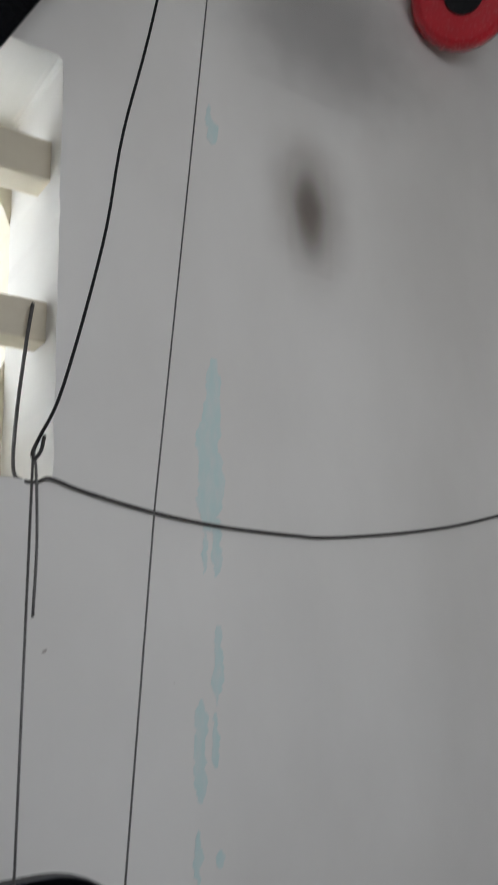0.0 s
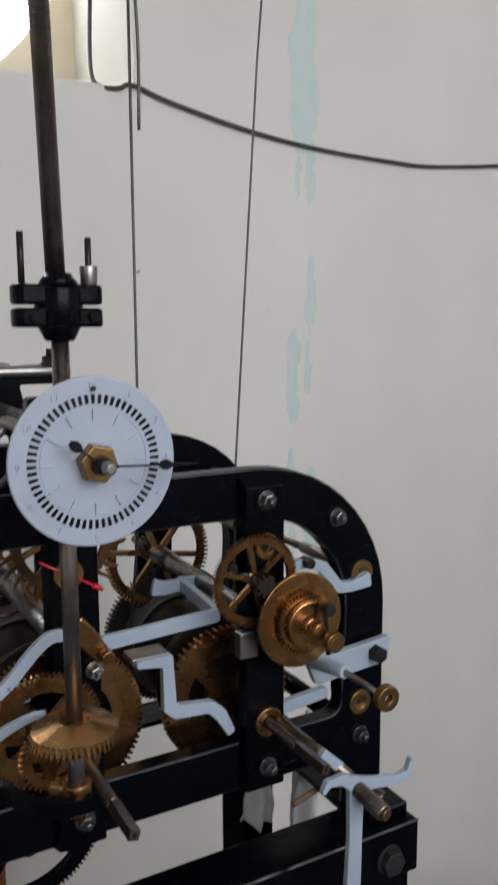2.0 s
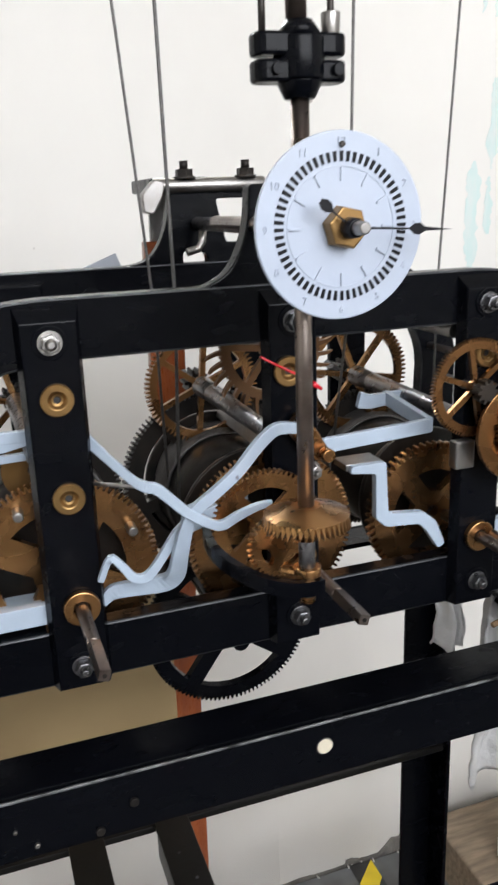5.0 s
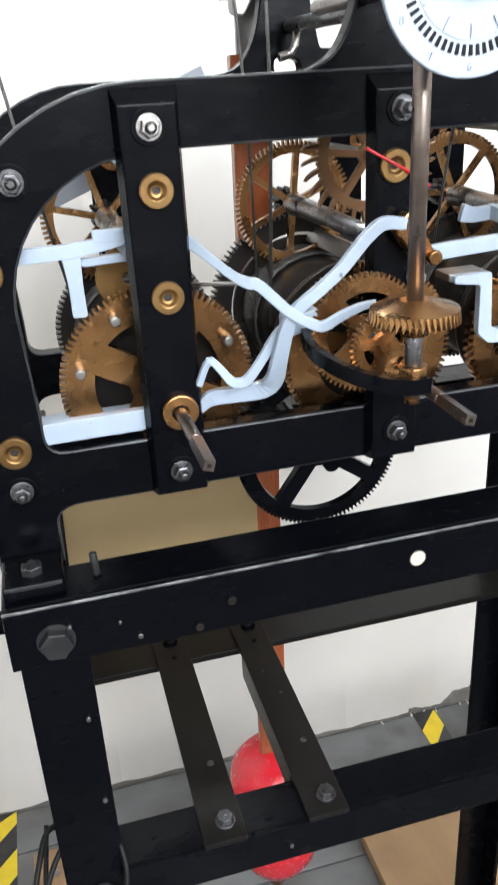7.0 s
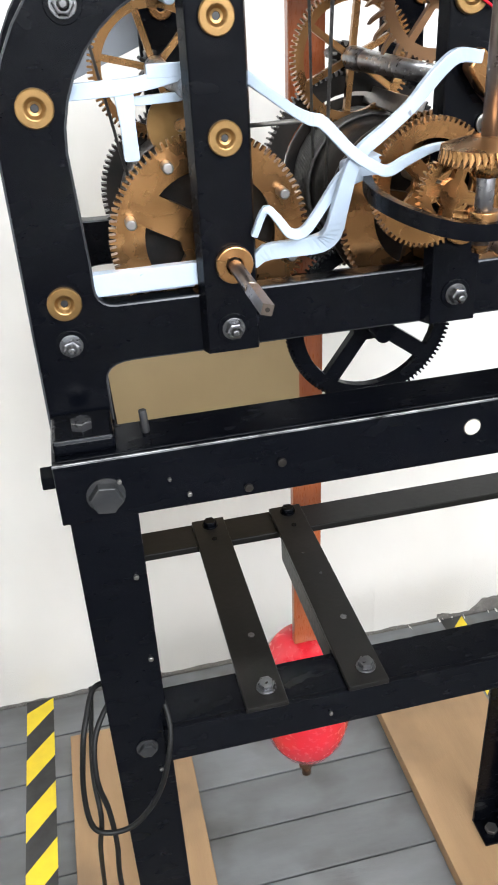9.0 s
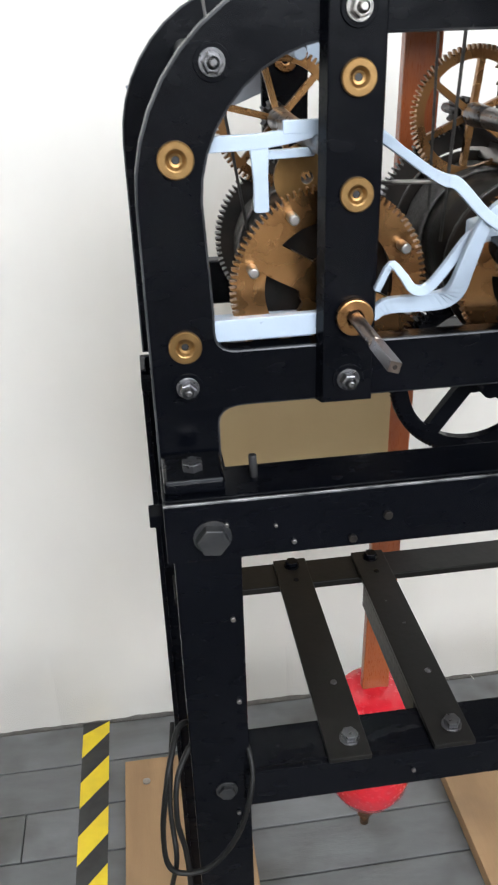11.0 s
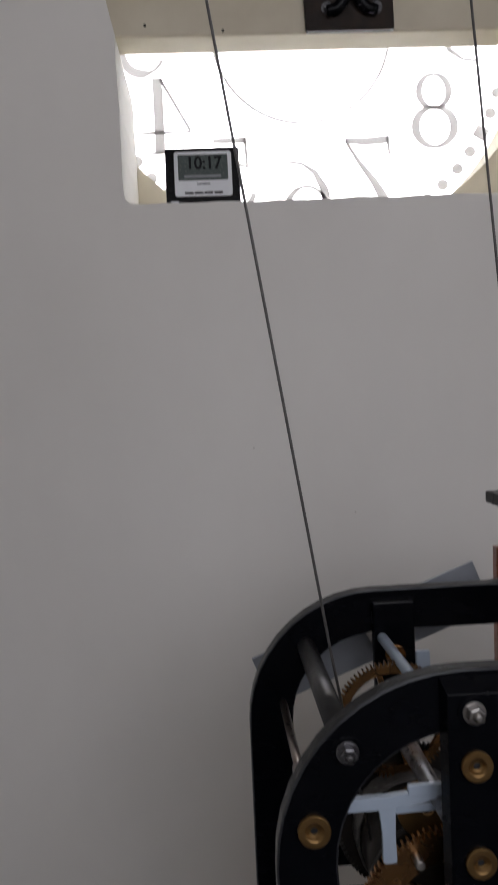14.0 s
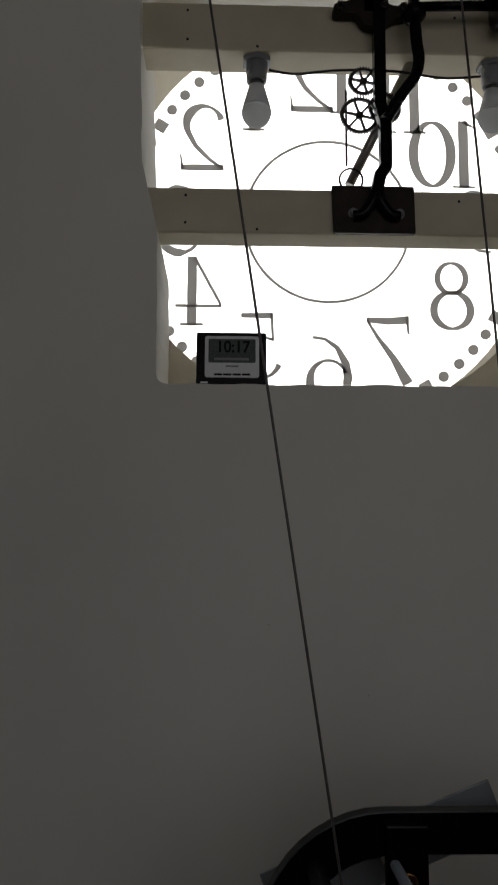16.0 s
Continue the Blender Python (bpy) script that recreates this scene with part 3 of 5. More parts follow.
for x, z in ((0.212, 1.290), (0.232, 1.282)):
    under(part("cross_bar", cyl((x, 0.258, z), (x, 0.03, z), 0.005, seg=14), STEEL), movement)
under(part("cross_bar", cyl((0.168, 0.258, 1.428), (0.168, 0.02, 1.428), 0.0062, seg=16), STEEL), movement)
# small brass roller on a pale arm
bm = flat([rounded([(0.222, 1.296), (0.318, 1.305), (0.316, 1.279), (0.280, 1.276), (0.232, 1.272)], 0.004)], -0.012, -0.004, bevel=0.001)
under(part("bracket_arm", bm, BLUE, None, "pale blue bracket arm"), movement)
under(part("arm_bolt", cyl((0.299, -0.012, 1.291), (0.299, -0.022, 1.291), 0.0085, seg=6, bevel=0.0008), IRON), movement)
bm = cyl((0.226, -0.010, 1.299), (0.228, -0.062, 1.306), 0.0078, 0.0062, seg=20, bevel=0.001)
under(part("sleeve", bm, BLUE), movement)
bm = cyl((0.228, -0.060, 1.306), (0.238, -0.108, 1.298), 0.0026, seg=12)
under(part("roller_pin", bm, STEEL), movement)
bm = flat([ring(0.0112, 28, 0.238, 1.2985), ring(0.0035, 12, 0.238, 1.2985)], -0.110, -0.102, bevel=0.0012)
under(part("roller", bm, BRASS_LIGHT, None, "brass roller"), movement)


# ---- pale blue levers ----
def lever(points, width, y0, y1, name="lever", mat=BLUE, rnd=0.0025, label=""):
    return under(part(name, flat([rounded(ribbon(points, width), rnd, 3)], y0, y1, bevel=0.0006), mat, None, label), movement)


def band(points, width, thick, name="lever", label=""):
    """A flat bar bent through space, its broad side to the front."""
    ws = width if isinstance(width, (list, tuple)) else [width] * len(points)
    pts = spline(points, 4)
    ws = [ws[k // 4] + (ws[min(k // 4 + 1, len(ws) - 1)] - ws[k // 4]) * (k % 4) / 4 for k in range(len(pts))]
    bm = bmesh.new()
    prev = None
    for i, p in enumerate(pts):
        d0 = (p - pts[i - 1]).normalized() if i else (pts[1] - p).normalized()
        d1 = (pts[i + 1] - p).normalized() if i + 1 < len(pts) else d0
        d = (d0 + d1).normalized()
        up = Vector((-d.z, 0, d.x)).normalized()
        u = up * ws[i] / 2 / max(0.6, Vector((-d0.z, 0, d0.x)).normalized().dot(up))
        n = d.cross(up).normalized() * thick / 2
        q = [bm.verts.new(p + e) for e in (u + n, -u + n, -u - n, u - n)]
        if prev:
            for k in range(4):
                bm.faces.new((prev[k], prev[(k + 1) % 4], q[(k + 1) % 4], q[k]))
        else:
            bm.faces.new(q)
        prev = q
    bm.faces.new(prev[::-1])
    bmesh.ops.recalc_face_normals(bm, faces=bm.faces)
    bmesh.ops.bevel(bm, geom=[e for e in bm.edges if e.calc_face_angle(0) > 0.9], offset=0.0008, segments=2, profile=0.5, affect="EDGES")
    return under(part(name, bm, BLUE, None, label), movement)


band([(-0.215, 0.024, 1.381), (-0.165, 0.024, 1.380), (-0.154, 0.016, 1.378), (-0.140, -0.012, 1.366), (-0.128, -0.036, 1.356), (-0.120, -0.044, 1.352), (-0.112, -0.045, 1.349), (-0.092, -0.046, 1.329), (-0.074, -0.047, 1.3175), (-0.066, -0.048, 1.3165), (-0.056, -0.050, 1.322), (-0.042, -0.054, 1.3285), (-0.032, -0.058, 1.331)],
     [0.009, 0.010, 0.009, 0.0065, 0.0065, 0.008, 0.008, 0.0075, 0.0075, 0.0075, 0.007, 0.0055, 0.004], 0.005, label="long bent pale blue lever")
band([(-0.152, 0.002, 1.2465), (-0.143, 0.0, 1.2555), (-0.124, -0.006, 1.2585), (-0.105, -0.014, 1.2625), (-0.098, -0.022, 1.272), (-0.096, -0.032, 1.292), (-0.092, -0.040, 1.316), (-0.086, -0.044, 1.329), (-0.070, -0.047, 1.342), (-0.054, -0.048, 1.355), (-0.043, -0.048, 1.367), (-0.034, -0.048, 1.376), (-0.023, -0.048, 1.383), (-0.006, -0.046, 1.381)],
     [0.006, 0.012, 0.0125, 0.014, 0.014, 0.012, 0.010, 0.009, 0.0085, 0.0085, 0.009, 0.009, 0.009, 0.008], 0.006, label="rising bent pale blue lever")
band([(-0.1535, -0.012, 1.2720), (-0.146, -0.018, 1.2915), (-0.138, -0.020, 1.285), (-0.1295, -0.021, 1.274), (-0.119, -0.022, 1.2745), (-0.108, -0.026, 1.290), (-0.097, -0.030, 1.308), (-0.088, -0.036, 1.318)], [0.005, 0.005, 0.006, 0.007, 0.0075, 0.007, 0.0075, 0.008], 0.005)
bm = flat([rounded([(-0.086, 1.316), (-0.062, 1.322), (-0.064, 1.308), (-0.086, 1.302)], 0.002)], -0.022, 0.0, bevel=0.0008)
under(part("lever_lug", bm, BLUE), movement)
under(part("lever_pin", cyl((-0.122, -0.040, 1.351), (-0.170, 0.03, 1.340), 0.0016, seg=10), STEEL), movement)
lever([(0.020, 1.344), (0.142, 1.350)], [0.0125, 0.012], 0.010, 0.016, label="straight pale blue lever")
bm = bmesh.new()
for y, x, z in ((0.013, 0.1415, 1.350), (0.085, 0.138, 1.360)):
    for dx, dz in ((-0.003, -0.006), (0.003, -0.006), (0.003, 0.006), (-0.003, 0.006)):
        bm.verts.new((x + dx, y, z + dz))
bm.verts.ensure_lookup_table()
for q in ((0, 1, 2, 3), (7, 6, 5, 4), (0, 4, 5, 1), (1, 5, 6, 2), (2, 6, 7, 3), (3, 7, 4, 0)):
    bm.faces.new([bm.verts[k] for k in q])
under(part("lever_return", bm, BLUE), movement)
lever([(0.108, 1.361), (0.120, 1.358), (0.160, 1.360)], [0.016, 0.013, 0.011], 0.080, 0.086)
lever([(0.060, 1.324), (0.088, 1.3225), (0.0895, 1.280), (0.096, 1.274), (0.128, 1.271), (0.138, 1.262), (0.149, 1.241)], [0.006, 0.010, 0.012, 0.012, 0.011, 0.012, 0.008], 0.000, 0.008, label="stepped pale blue lever")
bm = box(0.058, 0.092, 0.006, 0.030, 1.3215, 1.3275, 0.0008)
under(part("lever_shelf", bm, STEEL), movement)
lever([(-0.273, 1.2435), (-0.185, 1.2445)], 0.0165, 0.004, 0.012, label="flat pale blue bar")
under(part("lever_shelf", box(-0.272, -0.195, 0.012, 0.060, 1.232, 1.238, 0.001), BLUE), movement)
lever([(-0.288, 1.3712), (-0.255, 1.3718), (-0.231, 1.3722), (-0.209, 1.3750), (-0.186, 1.3790)], [0.0108, 0.0105, 0.0102, 0.0094, 0.0080], 0.022, 0.029, label="pale blue tee lever")
lever([(-0.2315, 1.3695), (-0.2308, 1.347), (-0.2305, 1.3240)], [0.0135, 0.0104, 0.0110], 0.0225, 0.0278)
lever([(-0.225, 1.362), (-0.190, 1.363)], [0.006, 0.006], 0.03, 0.036)
lever([(0.206, 1.387), (0.226, 1.390), (0.243, 1.383), (0.262, 1.360), (0.276, 1.359), (0.298, 1.363)], [0.008, 0.010, 0.011, 0.010, 0.010, 0.014], -0.006, 0.002, label="curved pale blue lever")
under(part("lever_pivot", cyl((0.224, 0.0, 1.391), (0.224, -0.014, 1.391), 0.005, seg=16, bevel=0.001), IRON), movement)
lever([(0.192, 1.2475), (0.256, 1.254)], [0.012, 0.011], 0.004, 0.012)
for x, z in ((-0.030, 1.312), (0.014, 1.333), (0.026, 1.306)):
    under(part("lug", box(x - 0.005, x + 0.005, 0.016, 0.03, z - 0.006, z + 0.006, 0.001), BLUE), movement)
# brass link beside the vertical rod
bm = flat([rounded([(-0.004, 1.372), (0.006, 1.386), (0.018, 1.372), (0.030, 1.352), (0.020, 1.344), (0.008, 1.356)], 0.004)], -0.026, -0.012, bevel=0.002)
under(part("link", bm, BRASS, None, "brass link"), movement)
under(part("link_screw", cyl((0.024, -0.026, 1.352), (0.024, -0.036, 1.352), 0.0055, seg=16, bevel=0.001), BRASS), movement)
under(part("link_nut", nut_bm(0.020, -0.010, 1.334, 0.006, 0.010, 0.003), STEEL), movement)

# pale cross lever on the right winding square, with its long tail
cross = thing("winding_lever", (0.210, -0.10, 1.226), "pale blue three-armed lever on a brown spindle at the stand's corner", "lever")
bm = flat([rounded(ribbon([(0.1755, 1.231), (0.180, 1.2385), (0.194, 1.2385), (0.206, 1.231), (0.222, 1.227), (0.250, 1.222), (0.264, 1.224), (0.267, 1.238)],
                          [0.004, 0.006, 0.009, 0.013, 0.010, 0.008, 0.007, 0.004]), 0.002, 3)], -0.108, -0.102, bevel=0.0008)
bm = flat([rounded(ribbon([(0.209, 1.230), (0.2085, 1.180), (0.206, 1.113)], [0.015, 0.013, 0.016]), 0.004, 3)], -0.107, -0.101, bm=bm, bevel=0.0008)
under(part("arms", bm, BLUE), cross)
bm = cyl((0.186, -0.020, 1.253), (0.208, -0.098, 1.232), 0.0055, seg=14)
bm = cyl((0.209, -0.098, 1.227), (0.213, -0.138, 1.220), 0.0070, seg=18, bm=bm, bevel=0.0015)
under(part("spindle", bm, ROD, None, "brown spindle"), cross)
under(part("brass_tip", cyl((0.213, -0.138, 1.220), (0.2134, -0.1405, 1.2196), 0.0050, seg=14), BRASS_LIGHT), cross)
under(part("side_link", flat([rounded(ribbon([(0.186, 1.255), (0.206, 1.236)], 0.009), 0.003)], -0.09, -0.084, bevel=0.0006), BLUE), cross)

# ---- the leading-off rod, its wheels and the setting dial ----
RX, RY = -0.0225, -0.098
rod = thing("leading_off_rod", (RX, RY, 1.27), "brown steel vertical rod carrying a black clamp and brass wheel", "rod")
bm = cyl((RX, RY, 1.275), (RX, RY, 1.612), 0.0056, seg=20)
bm = cyl((RX - 0.001, RY, 1.622), (RX - 0.027, RY, 2.72), 0.0062, seg=20, bm=bm)
under(part("shaft", bm, ROD), rod)
BT = 46                                   # teeth that point down and out from a thin dished disc
bmg = bmesh.new()
tops = [bmg.verts.new((RX + 0.0292 * math.cos(math.tau * k / (2 * BT)), RY + 0.0292 * math.sin(math.tau * k / (2 * BT)), 1.3365)) for k in range(2 * BT)]
outs = [bmg.verts.new((RX + rr * math.cos(math.tau * k / (2 * BT)), RY + rr * math.sin(math.tau * k / (2 * BT)), zz)) for k in range(2 * BT) for rr, zz in (((0.0305, 1.3270),) if k % 2 else ((0.0285, 1.3330),))]
ins = [bmg.verts.new((RX + rr * math.cos(math.tau * k / (2 * BT)), RY + rr * math.sin(math.tau * k / (2 * BT)), zz)) for k in range(2 * BT) for rr, zz in (((0.0245, 1.3275),) if k % 2 else ((0.0240, 1.3315),))]
hubs = [bmg.verts.new((RX + 0.010 * math.cos(math.tau * k / (2 * BT)), RY + 0.010 * math.sin(math.tau * k / (2 * BT)), 1.3420)) for k in range(2 * BT)]
for k in range(2 * BT):
    j = (k + 1) % (2 * BT)
    for q in ((tops[k], tops[j], outs[j], outs[k]), (outs[k], outs[j], ins[j], ins[k]), (hubs[k], hubs[j], tops[j], tops[k])):
        bmg.faces.new(q)
bmg.faces.new(hubs)
bmg.faces.new(ins[::-1])
bmg = cyl((RX, RY, 1.331), (RX, RY, 1.318), 0.012, 0.009, seg=20, bm=bmg)
under(part("bevel_wheel", bmg, BRASS, None, "brass toothed bevel wheel"), rod)
under(part("collar", cyl((RX, RY, 1.318), (RX, RY, 1.296), 0.0058, seg=18, bevel=0.001), NUT), rod)
bm = cyl((RX, RY, 1.297), (RX, RY, 1.286), 0.0100, 0.0092, seg=20, bevel=0.001)
bm = cyl((RX - 0.016, RY + 0.010, 1.291), (RX, RY, 1.291), 0.0045, 0.0055, seg=14, bm=bm, bevel=0.0008)
bm = cyl((RX, RY, 1.282), (RX, RY, 1.270), 0.0055, seg=16, bm=bm)
under(part("foot_bush", bm, BRASS, None, "brass foot bush"), rod)
gear("bevel_pinion", movement, BRASS, (-0.029, -0.066, 1.3010), 0.0255, 36, 0.0030, 0.006, 4, 0.3, rim=0.006, hub=0.010, arm=0.008)
gear("intermediate_wheel", movement, BRASS, (-0.024, -0.020, 1.298), 0.046, 64, 0.0034, 0.005, 4, 0.8, rim=0.011, hub=0.014, arm=0.012)
under(part("arbor", cyl((-0.026, 0.02, 1.299), (-0.028, -0.0685, 1.301), 0.0042, seg=14), NUT), movement)
# curved black bracket below the bevel wheel
pts = [(-0.062, 0.003, 1.304), (-0.072, -0.020, 1.303), (-0.0765, -0.048, 1.300), (-0.072, -0.076, 1.297), (-0.058, -0.098, 1.292), (-0.042, -0.107, 1.288), (-0.028, -0.109, 1.286), (-0.015, -0.108, 1.285)]
line = spline(pts, 6)
bm = bmesh.new()
prev = None
for i, p in enumerate(line):
    d = (line[min(i + 1, len(line) - 1)] - line[max(i - 1, 0)]).normalized()
    side = d.cross(Vector((0, 0, 1))).normalized() * 0.003
    up = Vector((0, 0, 0.0055))
    q = [bm.verts.new(p + a) for a in (side + up, -side + up, -side - up, side - up)]
    if prev:
        for k in range(4):
            bm.faces.new((prev[k], prev[(k + 1) % 4], q[(k + 1) % 4], q[k]))
    else:
        bm.faces.new(q)
    prev = q
bm.faces.new(prev[::-1])
under(part("curved_bracket", bm, BLACK), movement)
# clamp
bm = None
for z0, z1 in ((1.6045, 1.6165), (1.6185, 1.6310)):
    bm = flat([rounded([(RX - 0.0295, -0.010), (RX + 0.0275, -0.010), (RX + 0.0275, 0.010), (RX - 0.0295, 0.010)], 0.009)], z0, z1, bm=bm, bevel=0.002)
bmesh.ops.transform(bm, matrix=Matrix.Translation((0, RY, 0)) @ Matrix(((1, 0, 0, 0), (0, 0, 1, 0), (0, 1, 0, 0), (0, 0, 0, 1))), verts=bm.verts)
bm = cyl((RX, RY, 1.596), (RX, RY, 1.606), 0.009, 0.014, seg=24, bm=bm, bevel=0.001)
bm = cyl((RX, RY, 1.606), (RX, RY, 1.629), 0.0150, seg=28, bm=bm, bevel=0.001)
bm = cyl((RX, RY, 1.629), (RX, RY, 1.638), 0.014, 0.008, seg=20, bm=bm)
for dx in (-0.012, 0.013):
    bm = cyl((RX + dx * 1.5, RY - 0.008, 1.611), (RX + dx * 1.5, RY - 0.0135, 1.611), 0.0033, seg=12, bm=bm)
clamp = under(part("clamp", bm, BLACK, None, "black iron clamp"), rod)
for dx, z1, m in ((-0.0225, 1.6625, IRON), (0.020, 1.6605, IRON)):
    under(part("clamp_pin", cyl((RX + dx, RY, 1.628), (RX + dx, RY, z1), 0.0021, seg=12), m), rod)
under(part("pin_sleeve", cyl((RX + 0.020, RY, 1.630), (RX + 0.020, RY, 1.643), 0.0052, 0.0058, seg=16, bevel=0.0008), STEEL, None, "steel sleeve"), rod)

dial = thing("setting_dial", (-0.0175, -0.14, 1.5235), "round white setting dial with black minute marks and black pointers", "dial")
DX, DY, DZ = -0.0160, -0.140, 1.5240
bm = flat([ring(0.0520, 72, DX, DZ), ring(0.006, 16, DX, DZ)], DY, DY + 0.0035, bevel=0.0008)
bm = flat([ring(0.0335, 64, DX, DZ), ring(0.0328, 64, DX, DZ)], DY - 0.0005, DY + 0.001, bm=bm)
under(part("dial_plate", bm, ENAMEL), dial)
MARK = flat([[(-0.00085, 0.0355), (0.00085, 0.0355), (0.0011, 0.0410), (-0.0011, 0.0410)]], DY - 0.0006, DY + 0.0006)
me_mark = bpy.data.meshes.new("minute_mark")
MARK.to_mesh(me_mark)
MARK.free()
me_mark.materials.append(INK)
for k in range(60):
    ob = new("minute_mark", me_mark)
    under(ob, dial)
    ob.matrix_basis = Matrix.Translation((DX, 0, DZ)) @ Matrix.Rotation(radians(6 * k), 4, "Y")
for k in range(12):
    a = radians(90 - 30 * k)
    u = Vector((math.cos(a), math.sin(a)))
    p, q = u * 0.0255, u * 0.0325
    under(part("hour_mark", flat([ribbon([(DX + p.x, DZ + p.y), (DX + q.x, DZ + q.y)], 0.0013)], DY - 0.0012, DY + 0.001), ENAMEL), dial)
for k in range(1, 13):
    cu = bpy.data.curves.new("numeral", "FONT")
    cu.body, cu.size, cu.extrude, cu.align_x, cu.align_y = str(k), 0.0062, 0.0004, "CENTER", "CENTER"
    a = radians(90 - 30 * k)
    tmp = bpy.data.objects.new("numeral", cu)
    me = bpy.data.meshes.new_from_object(tmp)
    bpy.data.objects.remove(tmp)
    me.materials.append(ENAMEL)
    ob = new("numeral", me)
    under(ob, dial)
    ob.matrix_basis = Matrix.Translation((DX + 0.0462 * math.cos(a), DY - 0.0004, DZ + 0.0462 * math.sin(a))) @ Matrix.Rotation(radians(90), 4, "X")
under(part("dial_pin", cyl((DX, DY - 0.0006, DZ + 0.0445), (DX, DY - 0.0022, DZ + 0.0445), 0.0016, seg=12), IRON), dial)
bm = cyl((DX, DY, DZ), (DX, DY - 0.010, DZ), 0.0125, 0.0120, seg=6, bevel=0.001, turn=0.3)
under(part("centre_nut", bm, BRASS_LIGHT, None, "aged brass hexagon nut"), dial)
bm = cyl((DX, DY - 0.010, DZ), (DX, DY - 0.020, DZ), 0.0060, 0.0052, seg=20, bevel=0.001)
under(part("hand_boss", bm, INK), dial)
under(part("knob", cyl((DX, DY - 0.020, DZ), (DX, DY - 0.030, DZ), 0.0040, 0.0034, seg=18, bevel=0.001), STEEL, None, "steel knob"), dial)


def hand(deg, length, bulb, y):
    a = radians(90 - deg)
    pts = [(0, -0.0007), (bulb - 0.005, -0.0005), (bulb - 0.0015, -0.0030), (bulb + 0.0015, -0.0032), (bulb + 0.005, -0.0012), (length, 0), (bulb + 0.005, 0.0012), (bulb + 0.0015, 0.0032), (bulb - 0.0015, 0.0030), (bulb - 0.005, 0.0005), (0, 0.0007)]
    c, s = math.cos(a), math.sin(a)
    under(part("pointer", flat([[(DX + u * c - v * s, DZ + u * s + v * c) for u, v in pts]], y, y + 0.0008), INK, None, "black spade pointer"), dial)


hand(308, 0.0235, 0.0195, DY - 0.014)
hand(93, 0.0600, 0.0375, DY - 0.020)
under(part("dial_arbor", cyl((DX, DY + 0.003, DZ), (DX, 0.10, DZ), 0.0055, seg=14), ROD), dial)

# the cock that carries the pendulum's suspension, rising from both plates
for y0, y1 in ((0.003, 0.019), (0.259, 0.275)):
    lo = rounded([(-0.090, 1.470), (-0.088, 1.4795), (-0.040, 1.483), (-0.021, 1.512), (-0.014, 1.550), (0.085, 1.550), (0.090, 1.530), (0.100, 1.484), (0.145, 1.4795), (0.145, 1.470)],
                 [0, 0, 0.02, 0.02, 0.003, 0.004, 0.02, 0.02, 0, 0], 5)
    hole = rounded([(-0.004, 1.480), (-0.003, 1.494), (0.022, 1.491), (0.024, 1.478)], 0.006, 4)
    window = rounded([(0.044, 1.500), (0.034, 1.544), (0.074, 1.544), (0.072, 1.500)], 0.004, 4)
    if y0 > 0.1:
        under(part("cock", flat([lo, hole, window], y0, y1, bevel=0.0015), BLACK), movement)
    else:
        under(part("cock", flat([rounded([(-0.060, 1.470), (-0.058, 1.4805), (-0.036, 1.490), (-0.022, 1.520), (-0.020, 1.552), (0.030, 1.552), (0.030, 1.470)], [0, 0, 0.02, 0.02, 0.004, 0.004, 0], 5)], y0, y1, bevel=0.0015), BLACK), movement)
bm = cyl((-0.029, 0.267, 1.5575), (0.090, 0.267, 1.5575), 0.0078, seg=20, bevel=0.001)
under(part("cock_bar", bm, STEEL), movement)
bm = flat([rounded([(-0.043, 1.549), (-0.029, 1.564), (-0.018, 1.561), (-0.022, 1.546), (-0.032, 1.530), (-0.042, 1.533)], 0.004)], 0.258, 0.276, bevel=0.0015)
under(part("cock_hook", bm, STEEL), movement)
for x in (0.004, 0.070):
    bm = cyl((x, 0.267, 1.564), (x, 0.267, 1.5665), 0.0115, seg=20, bevel=0.0006)
    bm = cyl((x, 0.267, 1.566), (x, 0.267, 1.5735), 0.0092, seg=6, bm=bm, bevel=0.0008)
    bm = cyl((x, 0.267, 1.573), (x, 0.267, 1.5815), 0.0045, seg=12, bm=bm)
    under(part("cock_nut", bm, IRON), movement)
under(part("cross_arbor", cyl((0.012, 0.02, 1.520), (0.012, 0.255, 1.520), 0.0066, seg=16), NUT), movement)
bm = tube([(0.012, 0.235, 1.516), (0.010, 0.235, 1.502), (0.006, 0.235, 1.496), (-0.006, 0.235, 1.493)], 0.0042, 8)
under(part("crutch_arm", bm, STEEL), movement)

# fly vanes of thin grey sheet behind the rear plate
fly = thing("fly_fan", (-0.19, 0.33, 1.414), "grey sheet-metal fan blade behind the rear plate", "fan")
bm = box(-0.136, 0.141, -0.002, 0.002, -0.030, 0.030, 0.0008)
bmesh.ops.transform(bm, matrix=Matrix.Translation((-0.182, 0.330, 1.4125)) @ Matrix.Rotation(radians(-21), 4, "Y"), verts=bm.verts)
under(part("blade", bm, material("grey_sheet_metal", (0.27, 0.29, 0.32), 0.45, 0.2, (0.2, 0.21, 0.23), 14, 0.5, 120, 0.06)), fly)
under(part("fan_arbor", cyl((-0.185, 0.277, 1.42), (-0.185, 0.345, 1.42), 0.006, seg=14), STEEL), fly)

